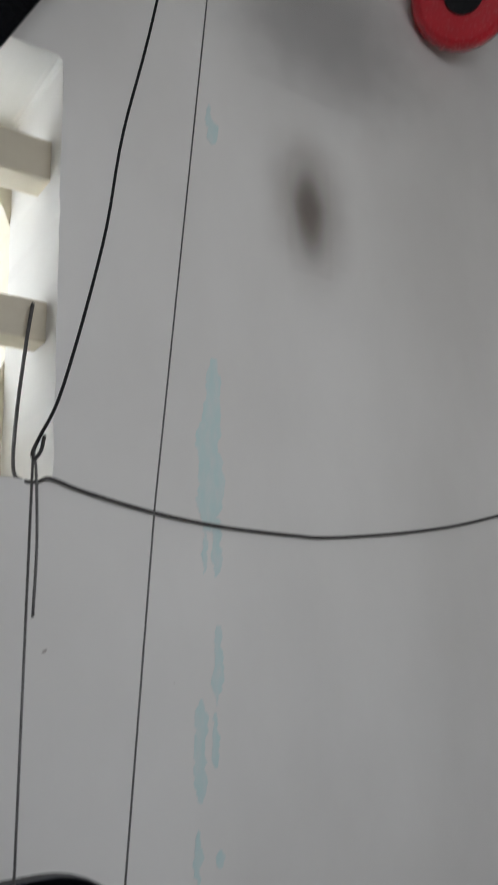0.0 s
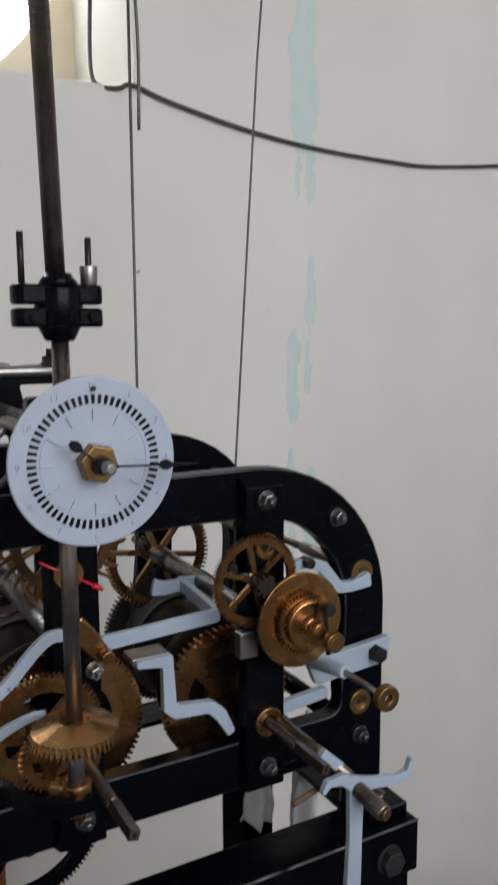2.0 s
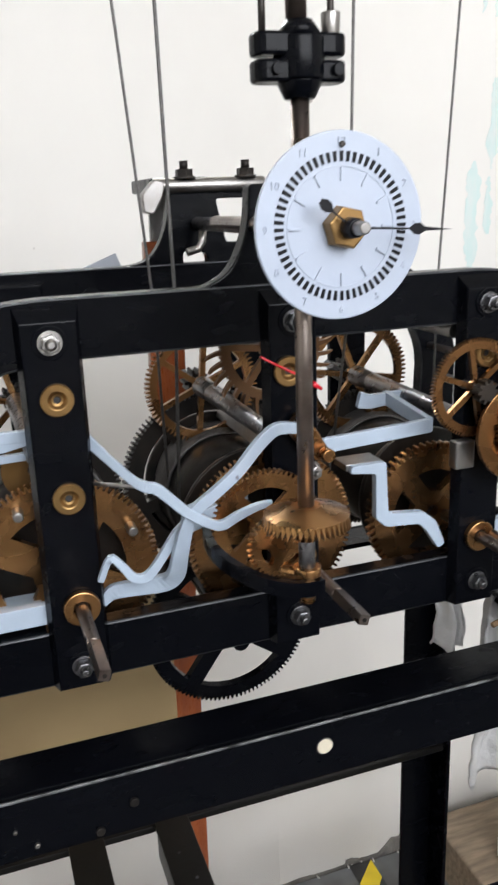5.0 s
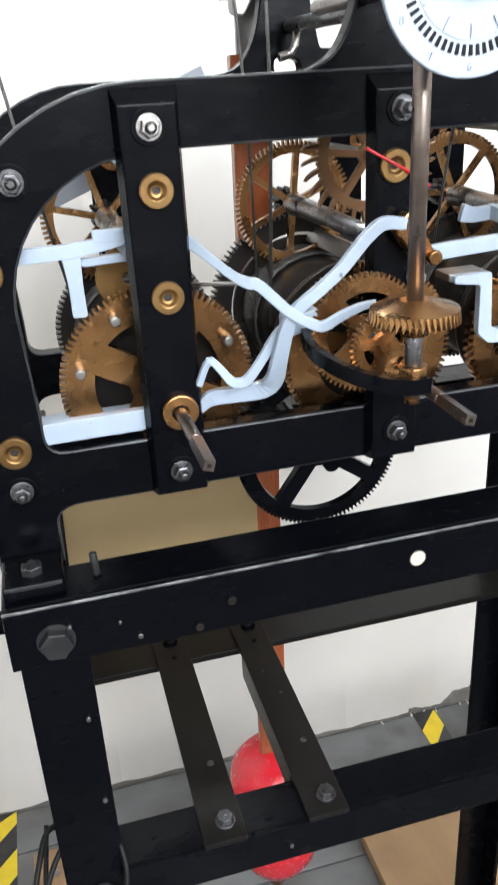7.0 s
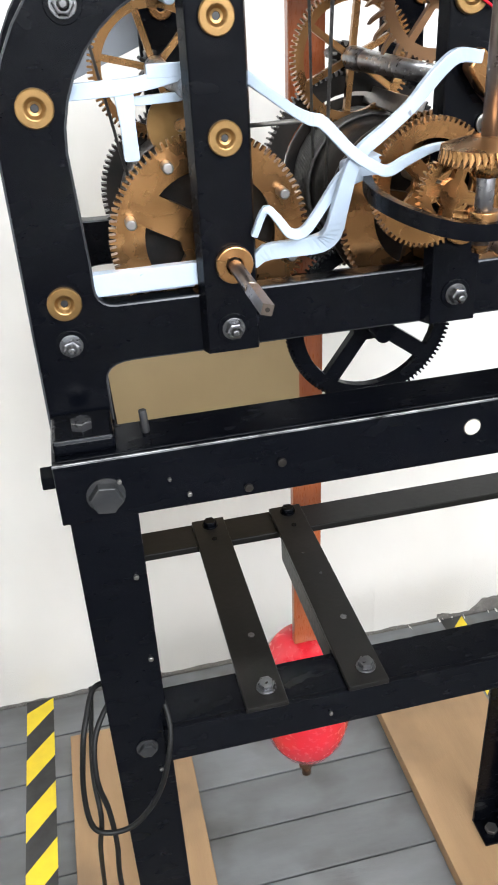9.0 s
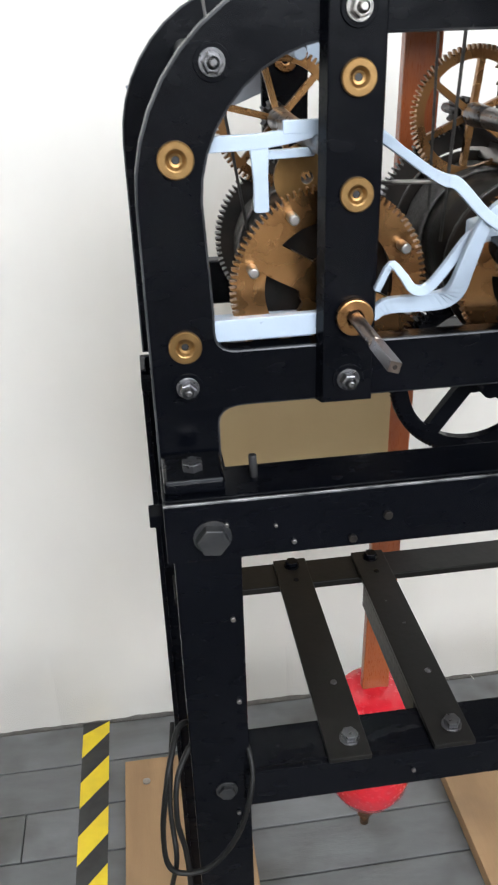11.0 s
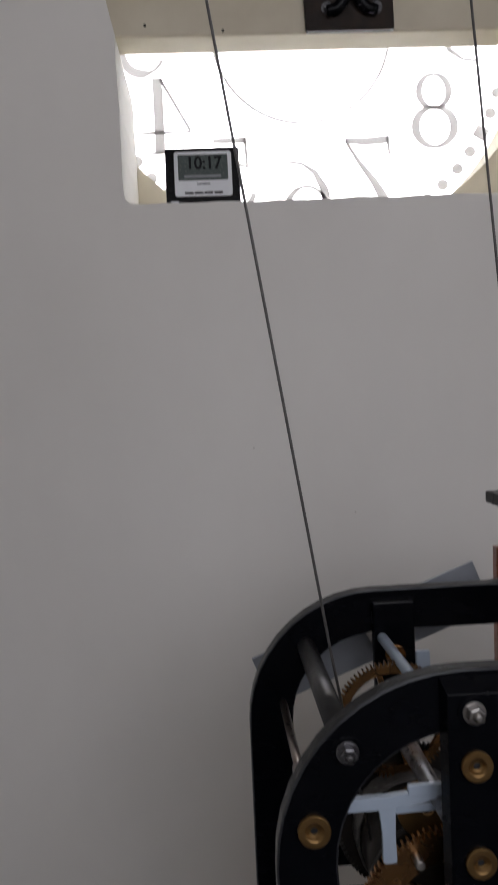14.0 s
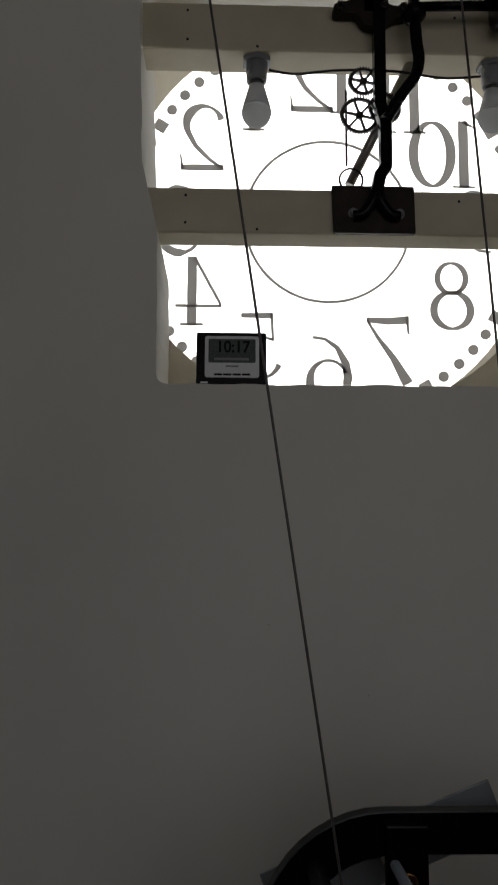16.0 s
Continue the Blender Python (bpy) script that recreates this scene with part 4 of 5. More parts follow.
# ---- pendulum ----
pend = thing("pendulum", (0, 0.36, 1.56), "varnished wooden pendulum rod with a red painted bob", "pendulum")
bm = box(-0.021, 0.021, 0.352, 0.368, 0.48, 1.50, 0.002)
under(part("rod", bm, VARNISH, None, "orange-brown varnished wood rod"), pend)
prof = [(0.0, 0.252), (0.028, 0.256), (0.051, 0.272), (0.066, 0.300), (0.0725, 0.335), (0.0725, 0.440), (0.067, 0.478), (0.050, 0.501), (0.026, 0.510), (0.0, 0.512)]
bm = bmesh.new()
vs = [bm.verts.new((r, 0.36, z)) for r, z in prof]
bmesh.ops.spin(bm, geom=vs + [bm.edges.new(e) for e in zip(vs, vs[1:])], cent=(0, 0.36, 0), axis=(0, 0, 1), angle=math.tau, steps=40, use_merge=True)
bmesh.ops.remove_doubles(bm, verts=bm.verts, dist=1e-5)
for fa in bm.faces:
    fa.smooth = True
under(part("bob", bm, RED, None, "red gloss painted bob"), pend)
bm = cyl((0, 0.36, 0.252), (0, 0.36, 0.234), 0.013, 0.012, seg=20, bevel=0.001)
bm = cyl((0, 0.36, 0.236), (0, 0.36, 0.228), 0.0200, seg=24, bm=bm, bevel=0.0015)
bm = cyl((0, 0.36, 0.226), (0, 0.36, 0.214), 0.0180, 0.016, seg=6, bm=bm, bevel=0.001)
bm = cyl((0, 0.36, 0.214), (0, 0.36, 0.188), 0.0085, seg=12, bm=bm)
under(part("rating_nut", bm, BRONZE, None, "dark bronze rating nut"), pend)
under(part("suspension", box(-0.012, 0.012, 0.357, 0.363, 1.50, 1.56, 0.0005), STEEL), pend)
under(part("suspension_bracket", box(-0.03, 0.03, 0.276, 0.37, 1.552, 1.566, 0.002), BLACK), movement)
pend.matrix_world = Matrix.Translation((-0.002, 0.36, 1.56)) @ Matrix.Rotation(radians(0.7), 4, "Y")

# ---- details of the stand ----
for x, flange in ((-0.171, False), (-0.072, True)):
    bm = box(x - 0.020, x + 0.020, SF - 0.0015, 0.250, LZ, LZ + 0.006, 0.001)
    if flange:                            # the second one is an angle bar, its web hanging down between the rails
        bm = box(x - 0.020, x - 0.015, SF + 0.058, 0.190, LZ - 0.030, LZ + 0.001, 0.001, bm)
    under(part("cross_strap", bm, STRAP, None, "brown-black iron strap"), stand)
    for y, dx in ((-0.037, 0.004), (0.236, 0.001)):
        bm = cyl((x + dx, y, LZ + 0.006), (x + dx, y, LZ + 0.0075), 0.0095, seg=20)
        bm = cyl((x + dx, y, LZ + 0.0075), (x + dx, y, LZ + 0.0135), 0.0078, seg=6, bm=bm, bevel=0.0008, turn=x * 9)
        under(part("strap_bolt", bm, NUT if y < 0 else BLACK), stand)
    for y, dx, r, m in ((0.207, 0.001, 0.0032, BLACK), (0.110, 0.005, 0.0016, WORN_GLINT), (0.035, 0.006, 0.0034, NUT), (0.150, -0.004, 0.0013, WORN_GLINT)):
        if flange or y in (0.207, 0.035):
            under(part("rivet", cyl((x + dx, y, LZ + 0.0055), (x + dx, y, LZ + 0.0068), r, seg=12, bevel=0.0004), m), stand)
for sx in (-1, 1):
    for z, y in ((ST - 0.030, SF), (0.822, SF)):
        x = sx * 0.285
        yy = SF if z > 1 else SF + K
        rb = 0.0125 if z > 1 else 0.008
        bm = cyl((x, yy, z), (x, yy - 0.002, z), rb + 0.002, seg=24)
        bm = cyl((x, yy - 0.001, z), (x, yy - 0.8 * rb, z), rb, seg=6, bm=bm, bevel=0.001, turn=0.4)
        under(part("leg_bolt", bm, BOLT), stand)
    for y in (SF + 0.03, SB - 0.065):
        bm = cyl((sx * SX, y, ST - 0.026), (sx * (SX + 0.011), y, ST - 0.026), 0.0100, seg=6, bevel=0.001)
        under(part("leg_bolt", bm, BLACK), stand)
for x, z, r in ((-0.274, 1.115, 0.0018), (-0.237, 1.110, 0.0014), (-0.223, 1.094, 0.0020), (-0.177, 1.091, 0.0034), (-0.150, 1.109, 0.0036), (-0.272, 1.02, 0.0022), (-0.270, 0.93, 0.0022), (-0.275, 0.79, 0.002), (-0.275, 0.77, 0.002), (-0.11, 0.822, 0.002)):
    y = SF if z > 1.05 else (SF + K if x < -0.24 else SF)
    under(part("screw", cyl((x, y, z), (x, y - 0.003, z), r, seg=12, bevel=0.0005), IRON if r > 0.003 else STEEL, None, "small screw head"), stand)
bm = flat([ring(0.0075, 24, 0.008, 1.1125), ring(0.0066, 24, 0.008, 1.1125)], SF - 0.0005, SF + 0.002)
under(part("hole_rim", bm, STEEL), stand)
bm = cyl((0.008, SF - 0.0008, 1.1125), (0.008, SF + 0.0002, 1.1125), 0.0066, seg=24)
under(part("hole_plug", bm, CREAM), stand)
under(part("locating_pin", cyl((-0.248, -0.025, ST), (-0.249, -0.025, ST + 0.019), 0.0031, seg=14, bevel=0.0006), BOLT), stand)
for sx in (-1, 1):
    for y, f2 in ((SF + 2 * K, 1), (SB - 2 * K, -1)):
        x = sx * (SX - ((0.006 if sx > 0 else 0.005) if f2 > 0 else (-0.018 if sx > 0 else -0.011)))
        x0, x1 = sorted((x - sx * K, x - sx * A))
        y0, y1 = sorted((y, y + f2 * 0.05))
        bm = box(x0, x1, y0, y1, 0.03, 0.036, 0.001)
        foot = under(part("foot_plate", bm, BLACK), stand)
        bm = cyl(((x0 + x1) / 2, (y0 + y1) / 2, 0.036), ((x0 + x1) / 2, (y0 + y1) / 2, 0.044), 0.012, seg=6, bevel=0.001)
        under(part("foot_bolt", bm, STEEL), stand)

# wooden bearers on the floor below the legs
for x0, x1, lab in ((-0.452, -0.205, "pale wooden bearer board under the stand's legs"), (0.213, 0.455, "stained pale wooden bearer board under the stand's legs")):
    b = thing("bearer_board", ((x0 + x1) / 2, 0.14, 0.0), lab, "board", "bearers under the stand")
    under(part("plank", box(x0, x1, -0.30, 0.70, 0.0, 0.030, 0.002), WOOD), b)
    for y in (0.64, -0.25):
        under(part("screw", cyl((x0 + 0.045, y, 0.030), (x0 + 0.045, y, 0.033), 0.008, seg=16, bevel=0.001), STEEL), b)

# the tan board behind the movement
board = thing("backing_board", (-0.17, 0.30, 1.03), "tan wooden board fixed behind the stand's rear rail", "board")
under(part("sheet", box(-0.312, -0.034, 0.302, 0.314, 0.850, 1.110, 0.001), material("tan_board", (0.38, 0.275, 0.14), 0.5, 0, (0.30, 0.205, 0.10), 8, 0.6, 80, 0.1)), board)

# the black cable coiled round the left leg
cable = thing("coiled_cable", (-0.30, -0.05, 0.55), "black electric cable looped round the stand's leg", "cable")
coil = [(-0.300, -0.030, 0.890), (-0.322, -0.040, 0.898), (-0.332, -0.064, 0.888), (-0.338, -0.078, 0.870), (-0.345, -0.082, 0.820), (-0.344, -0.084, 0.775), (-0.330, -0.086, 0.762), (-0.306, -0.086, 0.766), (-0.282, -0.082, 0.793),
        (-0.268, -0.076, 0.830), (-0.262, -0.060, 0.858), (-0.270, -0.040, 0.878), (-0.298, -0.030, 0.884), (-0.326, -0.060, 0.866), (-0.332, -0.080, 0.830), (-0.327, -0.084, 0.790), (-0.326, -0.084, 0.740), (-0.330, -0.080, 0.670), (-0.326, -0.07, 0.50), (-0.32, -0.07, 0.25), (-0.34, -0.06, 0.045)]
under(part("flex", tube(spline(coil, 8), 0.0026, 8), CABLE), cable)
coil2 = [(-0.330, 0.02, 0.84), (-0.338, -0.04, 0.80), (-0.336, -0.075, 0.77), (-0.345, -0.06, 0.70), (-0.365, 0.03, 0.45), (-0.40, 0.12, 0.08), (-0.43, 0.2, 0.036)]
under(part("flex", tube(spline(coil2, 8), 0.0024, 8), CABLE), cable)


# ---- wire ropes and hook ----
def rope(points, r, lab, mat=WIREROPE, name="wire_rope", cat="rope", grp="wire ropes"):
    ob = part(name, tube(points, r, 8), mat)
    return tagged(ob, lab, cat, grp)


rope([(-0.224, 0.14, 1.275), (-0.257, 0.12, 1.46), (-0.628, 0.12, TOP)], 0.0013, "thin taut steel wire rope rising to the ceiling")
rope([(-0.058, 0.12, 1.27), (-0.050, 0.12, 1.46), (-0.075, 0.12, TOP)], 0.0016, "taut steel wire rope rising to the ceiling")
rope([(-0.060, 0.15, 1.29), (-0.063, 0.15, 1.46), (-0.245, 0.15, TOP)], 0.0013, "thin taut steel wire rope rising to the ceiling")
rope([(0.100, 0.12, 1.31), (0.095, 0.075, 1.45), (0.072, 0.014, 1.90)], 0.0013, "thin steel wire rope hanging from a hook")
rope([(0.236, 0.16, 1.31), (0.250, 0.18, 1.45), (0.305, 0.225, 1.90), (0.58, 0.37, TOP)], 0.0013, "thin taut steel wire rope rising to the ceiling")
hk = thing("hanging_wire", (0.072, 0.012, 1.9), "black hanging wire ending in a small hook", "wire")
pts = spline([(0.40, 0.05, TOP), (0.290, 0.05, 2.95), (0.207, 0.05, 2.467), (0.168, 0.05, 2.278), (0.147, 0.046, 2.141), (0.104, 0.03, 1.974), (0.074, 0.012, 1.91)], 6)
under(part("wire", tube(pts, 0.0017, 8), CABLE), hk)
pts = spline([(0.074, 0.012, 1.91), (0.0705, 0.012, 1.900), (0.073, 0.012, 1.896), (0.0785, 0.012, 1.904), (0.081, 0.012, 1.918)], 6)
under(part("hook", tube(pts, 0.0018, 8), IRON), hk)
pts = spline([(0.072, 0.012, 1.902), (0.076, 0.014, 1.88), (0.080, 0.016, 1.82), (0.080, 0.018, 1.758)], 6)
under(part("tail", tube(pts, 0.0014, 8), WIREROPE), hk)

# ---- window, dial glass and its gear ----
GY, GX, GZ = 1.38, -0.100, 2.553
glass_m = bpy.data.materials.new("opal_glass")
glass_m.use_nodes = True
nt = glass_m.node_tree
nt.nodes.remove(nt.nodes["Principled BSDF"])
em = nt.nodes.new("ShaderNodeBsdfTranslucent")
em.inputs["Color"].default_value = (0.9, 0.92, 0.93, 1)
nt.links.new(em.outputs[0], nt.nodes["Material Output"].inputs["Surface"])
NUM = bpy.data.materials.new("grey_dial_paint")
NUM.use_nodes = True
nt = NUM.node_tree
nt.nodes.remove(nt.nodes["Principled BSDF"])
em = nt.nodes.new("ShaderNodeBsdfTranslucent")
em.inputs["Color"].default_value = (0.45, 0.44, 0.425, 1)
nt.links.new(em.outputs[0], nt.nodes["Material Output"].inputs["Surface"])
face = thing("window_dial", (GX, GY, GZ - 0.56), "back of a daylit white glass clock dial with grey numerals", "dial")
clear_m = bpy.data.materials.new("clear_outer_glass")
clear_m.use_nodes = True
nt = clear_m.node_tree
nt.nodes.remove(nt.nodes["Principled BSDF"])
nt.links.new(nt.nodes.new("ShaderNodeBsdfTransparent").outputs[0], nt.nodes["Material Output"].inputs["Surface"])
pane = under(part("glass", flat([ring(0.545, 96, GX, GZ)], GY, GY + 0.006), glass_m, None, "opal glass glowing with daylight"), face)
pane.data.materials.append(clear_m)
for poly in pane.data.polygons:      # flashed glass: opal on its room side, clear behind
    poly.material_index = 0 if poly.center.y < GY + 0.001 else 1
under(part("inner_circle", flat([ring(0.2155, 80, GX, GZ), ring(0.2088, 80, GX, GZ)], GY - 0.004, GY - 0.001), NUM), face)
for k in range(60):
    a = math.tau * k / 60
    x, z = GX + 0.495 * math.cos(a), GZ + 0.495 * math.sin(a)
    if k % 15 == 0 or k % 5 == 0:
        h = 0.0165
        lo = [(x + h * (math.cos(a) * u - math.sin(a) * v), z + h * (math.sin(a) * u + math.cos(a) * v)) for u, v in ((-1, -0.9), (1, -0.9), (1, 0.9), (-1, 0.9))]
    else:
        lo = ring(0.0135, 18, x, z)
    under(part("minute_dot", flat([lo], GY - 0.004, GY - 0.001), NUM), face)


def glyph(kind):
    """Outlines of old-style figures in a box one high and about 0.6 wide, strokes as ribbons of changing width."""
    A2 = lambda cx, cz, rx, rz, a0, a1, n: [(cx + rx * math.cos(radians(a0 + (a1 - a0) * i / (n - 1))), cz + rz * math.sin(radians(a0 + (a1 - a0) * i / (n - 1)))) for i in range(n)]
    if kind == "1":
        return [([(0.0, -0.5), (0.0, 0.5)], [0.17, 0.17]), ([(-0.16, -0.48), (0.16, -0.48)], [0.04, 0.04]), ([(-0.16, 0.40), (-0.05, 0.46), (0.0, 0.49)], [0.03, 0.05, 0.06])]
    if kind == "0":
        p = A2(0, 0, 0.27, 0.47, 90, 450, 33)
        return [(p, [0.05 + 0.12 * abs(math.cos(radians(90 + 360 * i / 32))) for i in range(33)])]
    if kind == "2":
        p = A2(-0.02, 0.20, 0.25, 0.27, 165, -25, 15) + [(0.10, -0.12), (-0.10, -0.32), (-0.28, -0.45)]
        return [(p, [0.13, 0.10, 0.07, 0.05, 0.05, 0.06, 0.08, 0.11, 0.14, 0.16, 0.16, 0.15, 0.13, 0.12, 0.10, 0.08, 0.06, 0.05]), ([(-0.30, -0.44), (0.05, -0.44), (0.30, -0.44)], [0.10, 0.11, 0.10]), ([(0.28, -0.47), (0.31, -0.24)], [0.06, 0.02])]
    if kind == "4":
        return [([(0.10, -0.5), (0.10, 0.48)], [0.16, 0.16]), ([(0.06, 0.46), (-0.30, -0.20)], [0.05, 0.05]), ([(-0.31, -0.22), (0.33, -0.22)], [0.05, 0.05]), ([(-0.06, -0.48), (0.26, -0.48)], [0.04, 0.04])]
    if kind == "5":
        p = [(-0.20, 0.10)] + A2(-0.02, -0.15, 0.28, 0.29, 110, -160, 17)
        return [([(-0.20, 0.08), (-0.18, 0.46)], [0.04, 0.05]), ([(-0.20, 0.44), (0.24, 0.44)], [0.10, 0.08]), (p, [0.04, 0.05, 0.06, 0.08, 0.11, 0.14, 0.16, 0.17, 0.16, 0.15, 0.12, 0.09, 0.07, 0.05, 0.05, 0.06, 0.08, 0.1])]
    if kind == "6":
        p = [(0.22, 0.42), (0.05, 0.40), (-0.12, 0.28), (-0.24, 0.05), (-0.27, -0.15)] + A2(0.0, -0.18, 0.26, 0.28, 180, 520, 21)
        return [(p, [0.05, 0.05, 0.08, 0.13, 0.15] + [0.15, 0.13, 0.10, 0.07, 0.05, 0.05, 0.06, 0.08, 0.11, 0.13, 0.14, 0.13, 0.11, 0.09, 0.07, 0.05, 0.05, 0.05, 0.05, 0.05, 0.05])]
    if kind == "7":
        return [([(-0.28, 0.42), (0.0, 0.40), (0.28, 0.42)], [0.13, 0.12, 0.09]), ([(-0.28, 0.48), (-0.30, 0.22)], [0.06, 0.03]), ([(0.28, 0.42), (0.14, 0.18), (-0.08, -0.12), (-0.28, -0.48)], [0.04, 0.06, 0.11, 0.19])]
    if kind == "8":
        return [(A2(0, 0.24, 0.20, 0.22, 90, 450, 25), [0.05 + 0.05 * abs(math.cos(radians(90 + 15 * i))) for i in range(25)]),
                (A2(0, -0.22, 0.26, 0.26, 90, 450, 25), [0.05 + 0.08 * abs(math.cos(radians(90 + 15 * i))) for i in range(25)])]
    if kind == "3":
        return [(A2(-0.02, 0.22, 0.22, 0.24, 160, -80, 15), [0.06] * 5 + [0.12] * 6 + [0.06] * 4), (A2(-0.02, -0.22, 0.27, 0.27, 80, -160, 15), [0.06] * 4 + [0.14] * 7 + [0.06] * 4)]
    if kind == "9":
        p = [(-0.22, -0.42), (-0.05, -0.40), (0.12, -0.28), (0.24, -0.05), (0.27, 0.15)] + A2(0.0, 0.18, 0.26, 0.28, 0, 340, 21)
        return [(p, [0.05, 0.05, 0.08, 0.13, 0.15] + [0.15, 0.13, 0.10, 0.07] + [0.06] * 17)]
    return []


UNEVEN = {5: (0.014, 0.0), 7: (-0.041, -0.004), 2: (0.008, 0.027), 8: (-0.013, 0.0), 10: (-0.015, -0.006), 4: (0.003, 0.004)}   # figures painted off their hour
for hour in range(1, 13):
    a = radians(90 - 30 * hour)
    # seen from behind: the figures run the other way round and are turned over
    ux, uz = UNEVEN.get(hour, (0, 0))
    cx, cz, h = GX - 0.380 * math.cos(a) + ux, GZ + 0.380 * math.sin(a) + uz, 0.182
    txt = str(hour)
    bm = None
    for i, ch in enumerate(txt):
        off = (i - (len(txt) - 1) / 2) * (0.42 if "1" in txt and hour != 10 else 0.45)
        for j, (pl, ws) in enumerate(glyph(ch)):
            lo = [(cx - (u + off) * h, cz + v * h) for u, v in ribbon(pl, [0.82 * w for w in ws])]
            y = GY - 0.004 - 0.0004 * j
            b2 = bmesh.new()
            n = len(lo) // 2
            fr = [b2.verts.new((x, y, z)) for x, z in lo]
            for k in range(n - 1):
                b2.faces.new((fr[k], fr[k + 1], fr[2 * n - 2 - k], fr[2 * n - 1 - k]))
            ret = bmesh.ops.extrude_face_region(b2, geom=b2.faces[:])
            bmesh.ops.translate(b2, vec=(0, 0.002, 0), verts=[g for g in ret["geom"] if isinstance(g, bmesh.types.BMVert)])
            bm = join(bm, b2)
    under(part("numeral", bm, NUM), face)
# the round opening of the outer wall, whose corners show as spandrels
outer = [[(-0.9, 1.7), (0.75, 1.7), (0.75, 3.4), (-0.9, 3.4)], ring(0.525, 72, GX, GZ)]
tagged(part("wall_north_outer", flat(outer, WY + 0.34, GY - 0.012), CREAM), "cream outer wall with a round dial opening", "wall", kind="structure")
tagged(part("wall_north_cover", flat([[(-0.9, 1.7), (0.75, 1.7), (0.75, 3.4), (-0.9, 3.4)], ring(0.54, 72, GX, GZ)], GY - 0.012, GY + 0.05), CREAM), "outer wall round the glass", "wall", kind="structure")

# two cream timbers across the window
for z0, z1, y0, y1 in ((2.345, 2.436, 0.915, 0.992), (2.724, 2.822, 0.915, 1.000)):
    bmt = box(-0.56, 0.46, y0, y1, z0, z1, 0.004)
    b = tagged(part("cross_timber", bmt, CREAM), "cream painted timber across the dial window", "timber", "timbers across the dial window")
    for x, z in ((-0.44, z0 + 0.02), (-0.44, z1 - 0.016), (-0.30, z0 + 0.008), (0.10, z1 - 0.02)):
        s = part("screw", cyl((x, y0 + 0.001, z), (x, y0 - 0.001, z), 0.0028, seg=10), IRON)
        s.parent = b

# iron bracket with the dial's gear on the lower timber
mw = thing("dial_gear_bracket", (-0.065, 0.90, 2.35), "black iron bracket with small wheels driving the great dial", "gear bracket")
bm = flat([rounded([(-0.150, 2.344), (0.010, 2.344), (0.008, 2.440), (-0.154, 2.440)], 0.004)], 0.903, 0.915, bevel=0.001)
under(part("base_plate", bm, RUST, None, "rusty iron base plate"), mw)
for x in (-0.112, -0.022):
    bm = cyl((x, 0.903, 2.383), (x, 0.900, 2.383), 0.0105, seg=24)
    bm = cyl((x, 0.900, 2.383), (x, 0.892, 2.383), 0.0075, seg=6, bm=bm, bevel=0.0008)
    under(part("bracket_bolt", bm, NUT), mw)
for s in (-1, 1):
    pts = spline([(-0.068 + s * 0.045, 0.898, 2.376), (-0.068 + s * 0.026, 0.895, 2.380), (-0.068 + s * 0.008, 0.892, 2.405), (-0.067, 0.892, 2.435)], 6)
    under(part("bracket_leg", tube(pts, 0.011, 10), BLACK), mw)
pts = [(-0.068, 0.892, 2.42), (-0.062, 0.892, 2.455), (-0.050, 0.892, 2.472), (-0.050, 0.892, 2.56), (-0.060, 0.892, 2.60), (-0.060, 0.892, 2.86)]
bm = None
for p, q in zip(pts, pts[1:]):
    bm = cyl(p, (Vector(q) + (Vector(q) - Vector(p)).normalized() * 0.004), 0.016, seg=4, bm=bm, turn=radians(45) if p[0] == q[0] else radians(45))
under(part("upright_bar", bm, BLACK), mw)
for x, z, r, n in ((-0.086, 2.668, 0.031, 32), (-0.094, 2.596, 0.040, 40)):
    gear("small_wheel", mw, IRON, (x, 0.925, z), r, n, 0.003, 0.006, 6, 0.2, rim=0.0055, hub=0.008, arm=0.004)
gear("small_wheel", mw, IRON, (-0.040, 0.94, 2.62), 0.034, 36, 0.003, 0.006, 6, 0.5, rim=0.0055, hub=0.008, arm=0.004)
under(part("drive_rod", cyl((-0.112, 0.952, 2.462), (0.018, 0.952, 2.728), 0.0095, seg=14), STEEL, None, "grey steel rod"), mw)
bm = tube([(-0.110 + 0.0235 * math.cos(k * math.tau / 24), 0.94, 2.468 + 0.0235 * math.sin(k * math.tau / 24)) for k in range(25)], 0.0022, 8)
under(part("ring", bm, IRON), mw)
under(part("drop_wire", cyl((-0.118, 0.945, 2.66), (-0.118, 0.945, 2.50), 0.0024, seg=8), CABLE), mw)
pts = spline([(-0.052, 0.87, 2.560), (-0.020, 0.865, 2.612), (0.004, 0.862, 2.645), (0.012, 0.862, 2.68), (0.008, 0.862, 2.72), (0.004, 0.862, 2.801)], 6)
under(part("curved_arm", tube(pts, 0.0115, 12), BLACK), mw)
under(part("arm_bulb", cyl((0.003, 0.862, 2.771), (0.002, 0.862, 2.751), 0.026, 0.012, seg=20, bevel=0.002), BLACK), mw)
under(part("cross_arm", cyl((0.002, 0.862, 2.788), (0.175, 0.862, 2.796), 0.009, 0.011, seg=16), BLACK), mw)
bm = cyl((0.165, 0.862, 2.796), (0.215, 0.862, 2.796), 0.046, seg=32, bevel=0.006)
under(part("counterweight", bm, BLACK, None, "black round counterweight"), mw)
bm = flat([rounded([(-0.150, 2.788), (-0.150, 2.808), (-0.080, 2.826), (-0.028, 2.806), (0.012, 2.811), (0.012, 2.788), (-0.028, 2.781), (-0.060, 2.758), (-0.090, 2.766), (-0.105, 2.788)], 0.006)], 0.885, 0.913, bevel=0.002)
under(part("top_plate", bm, RUST), mw)
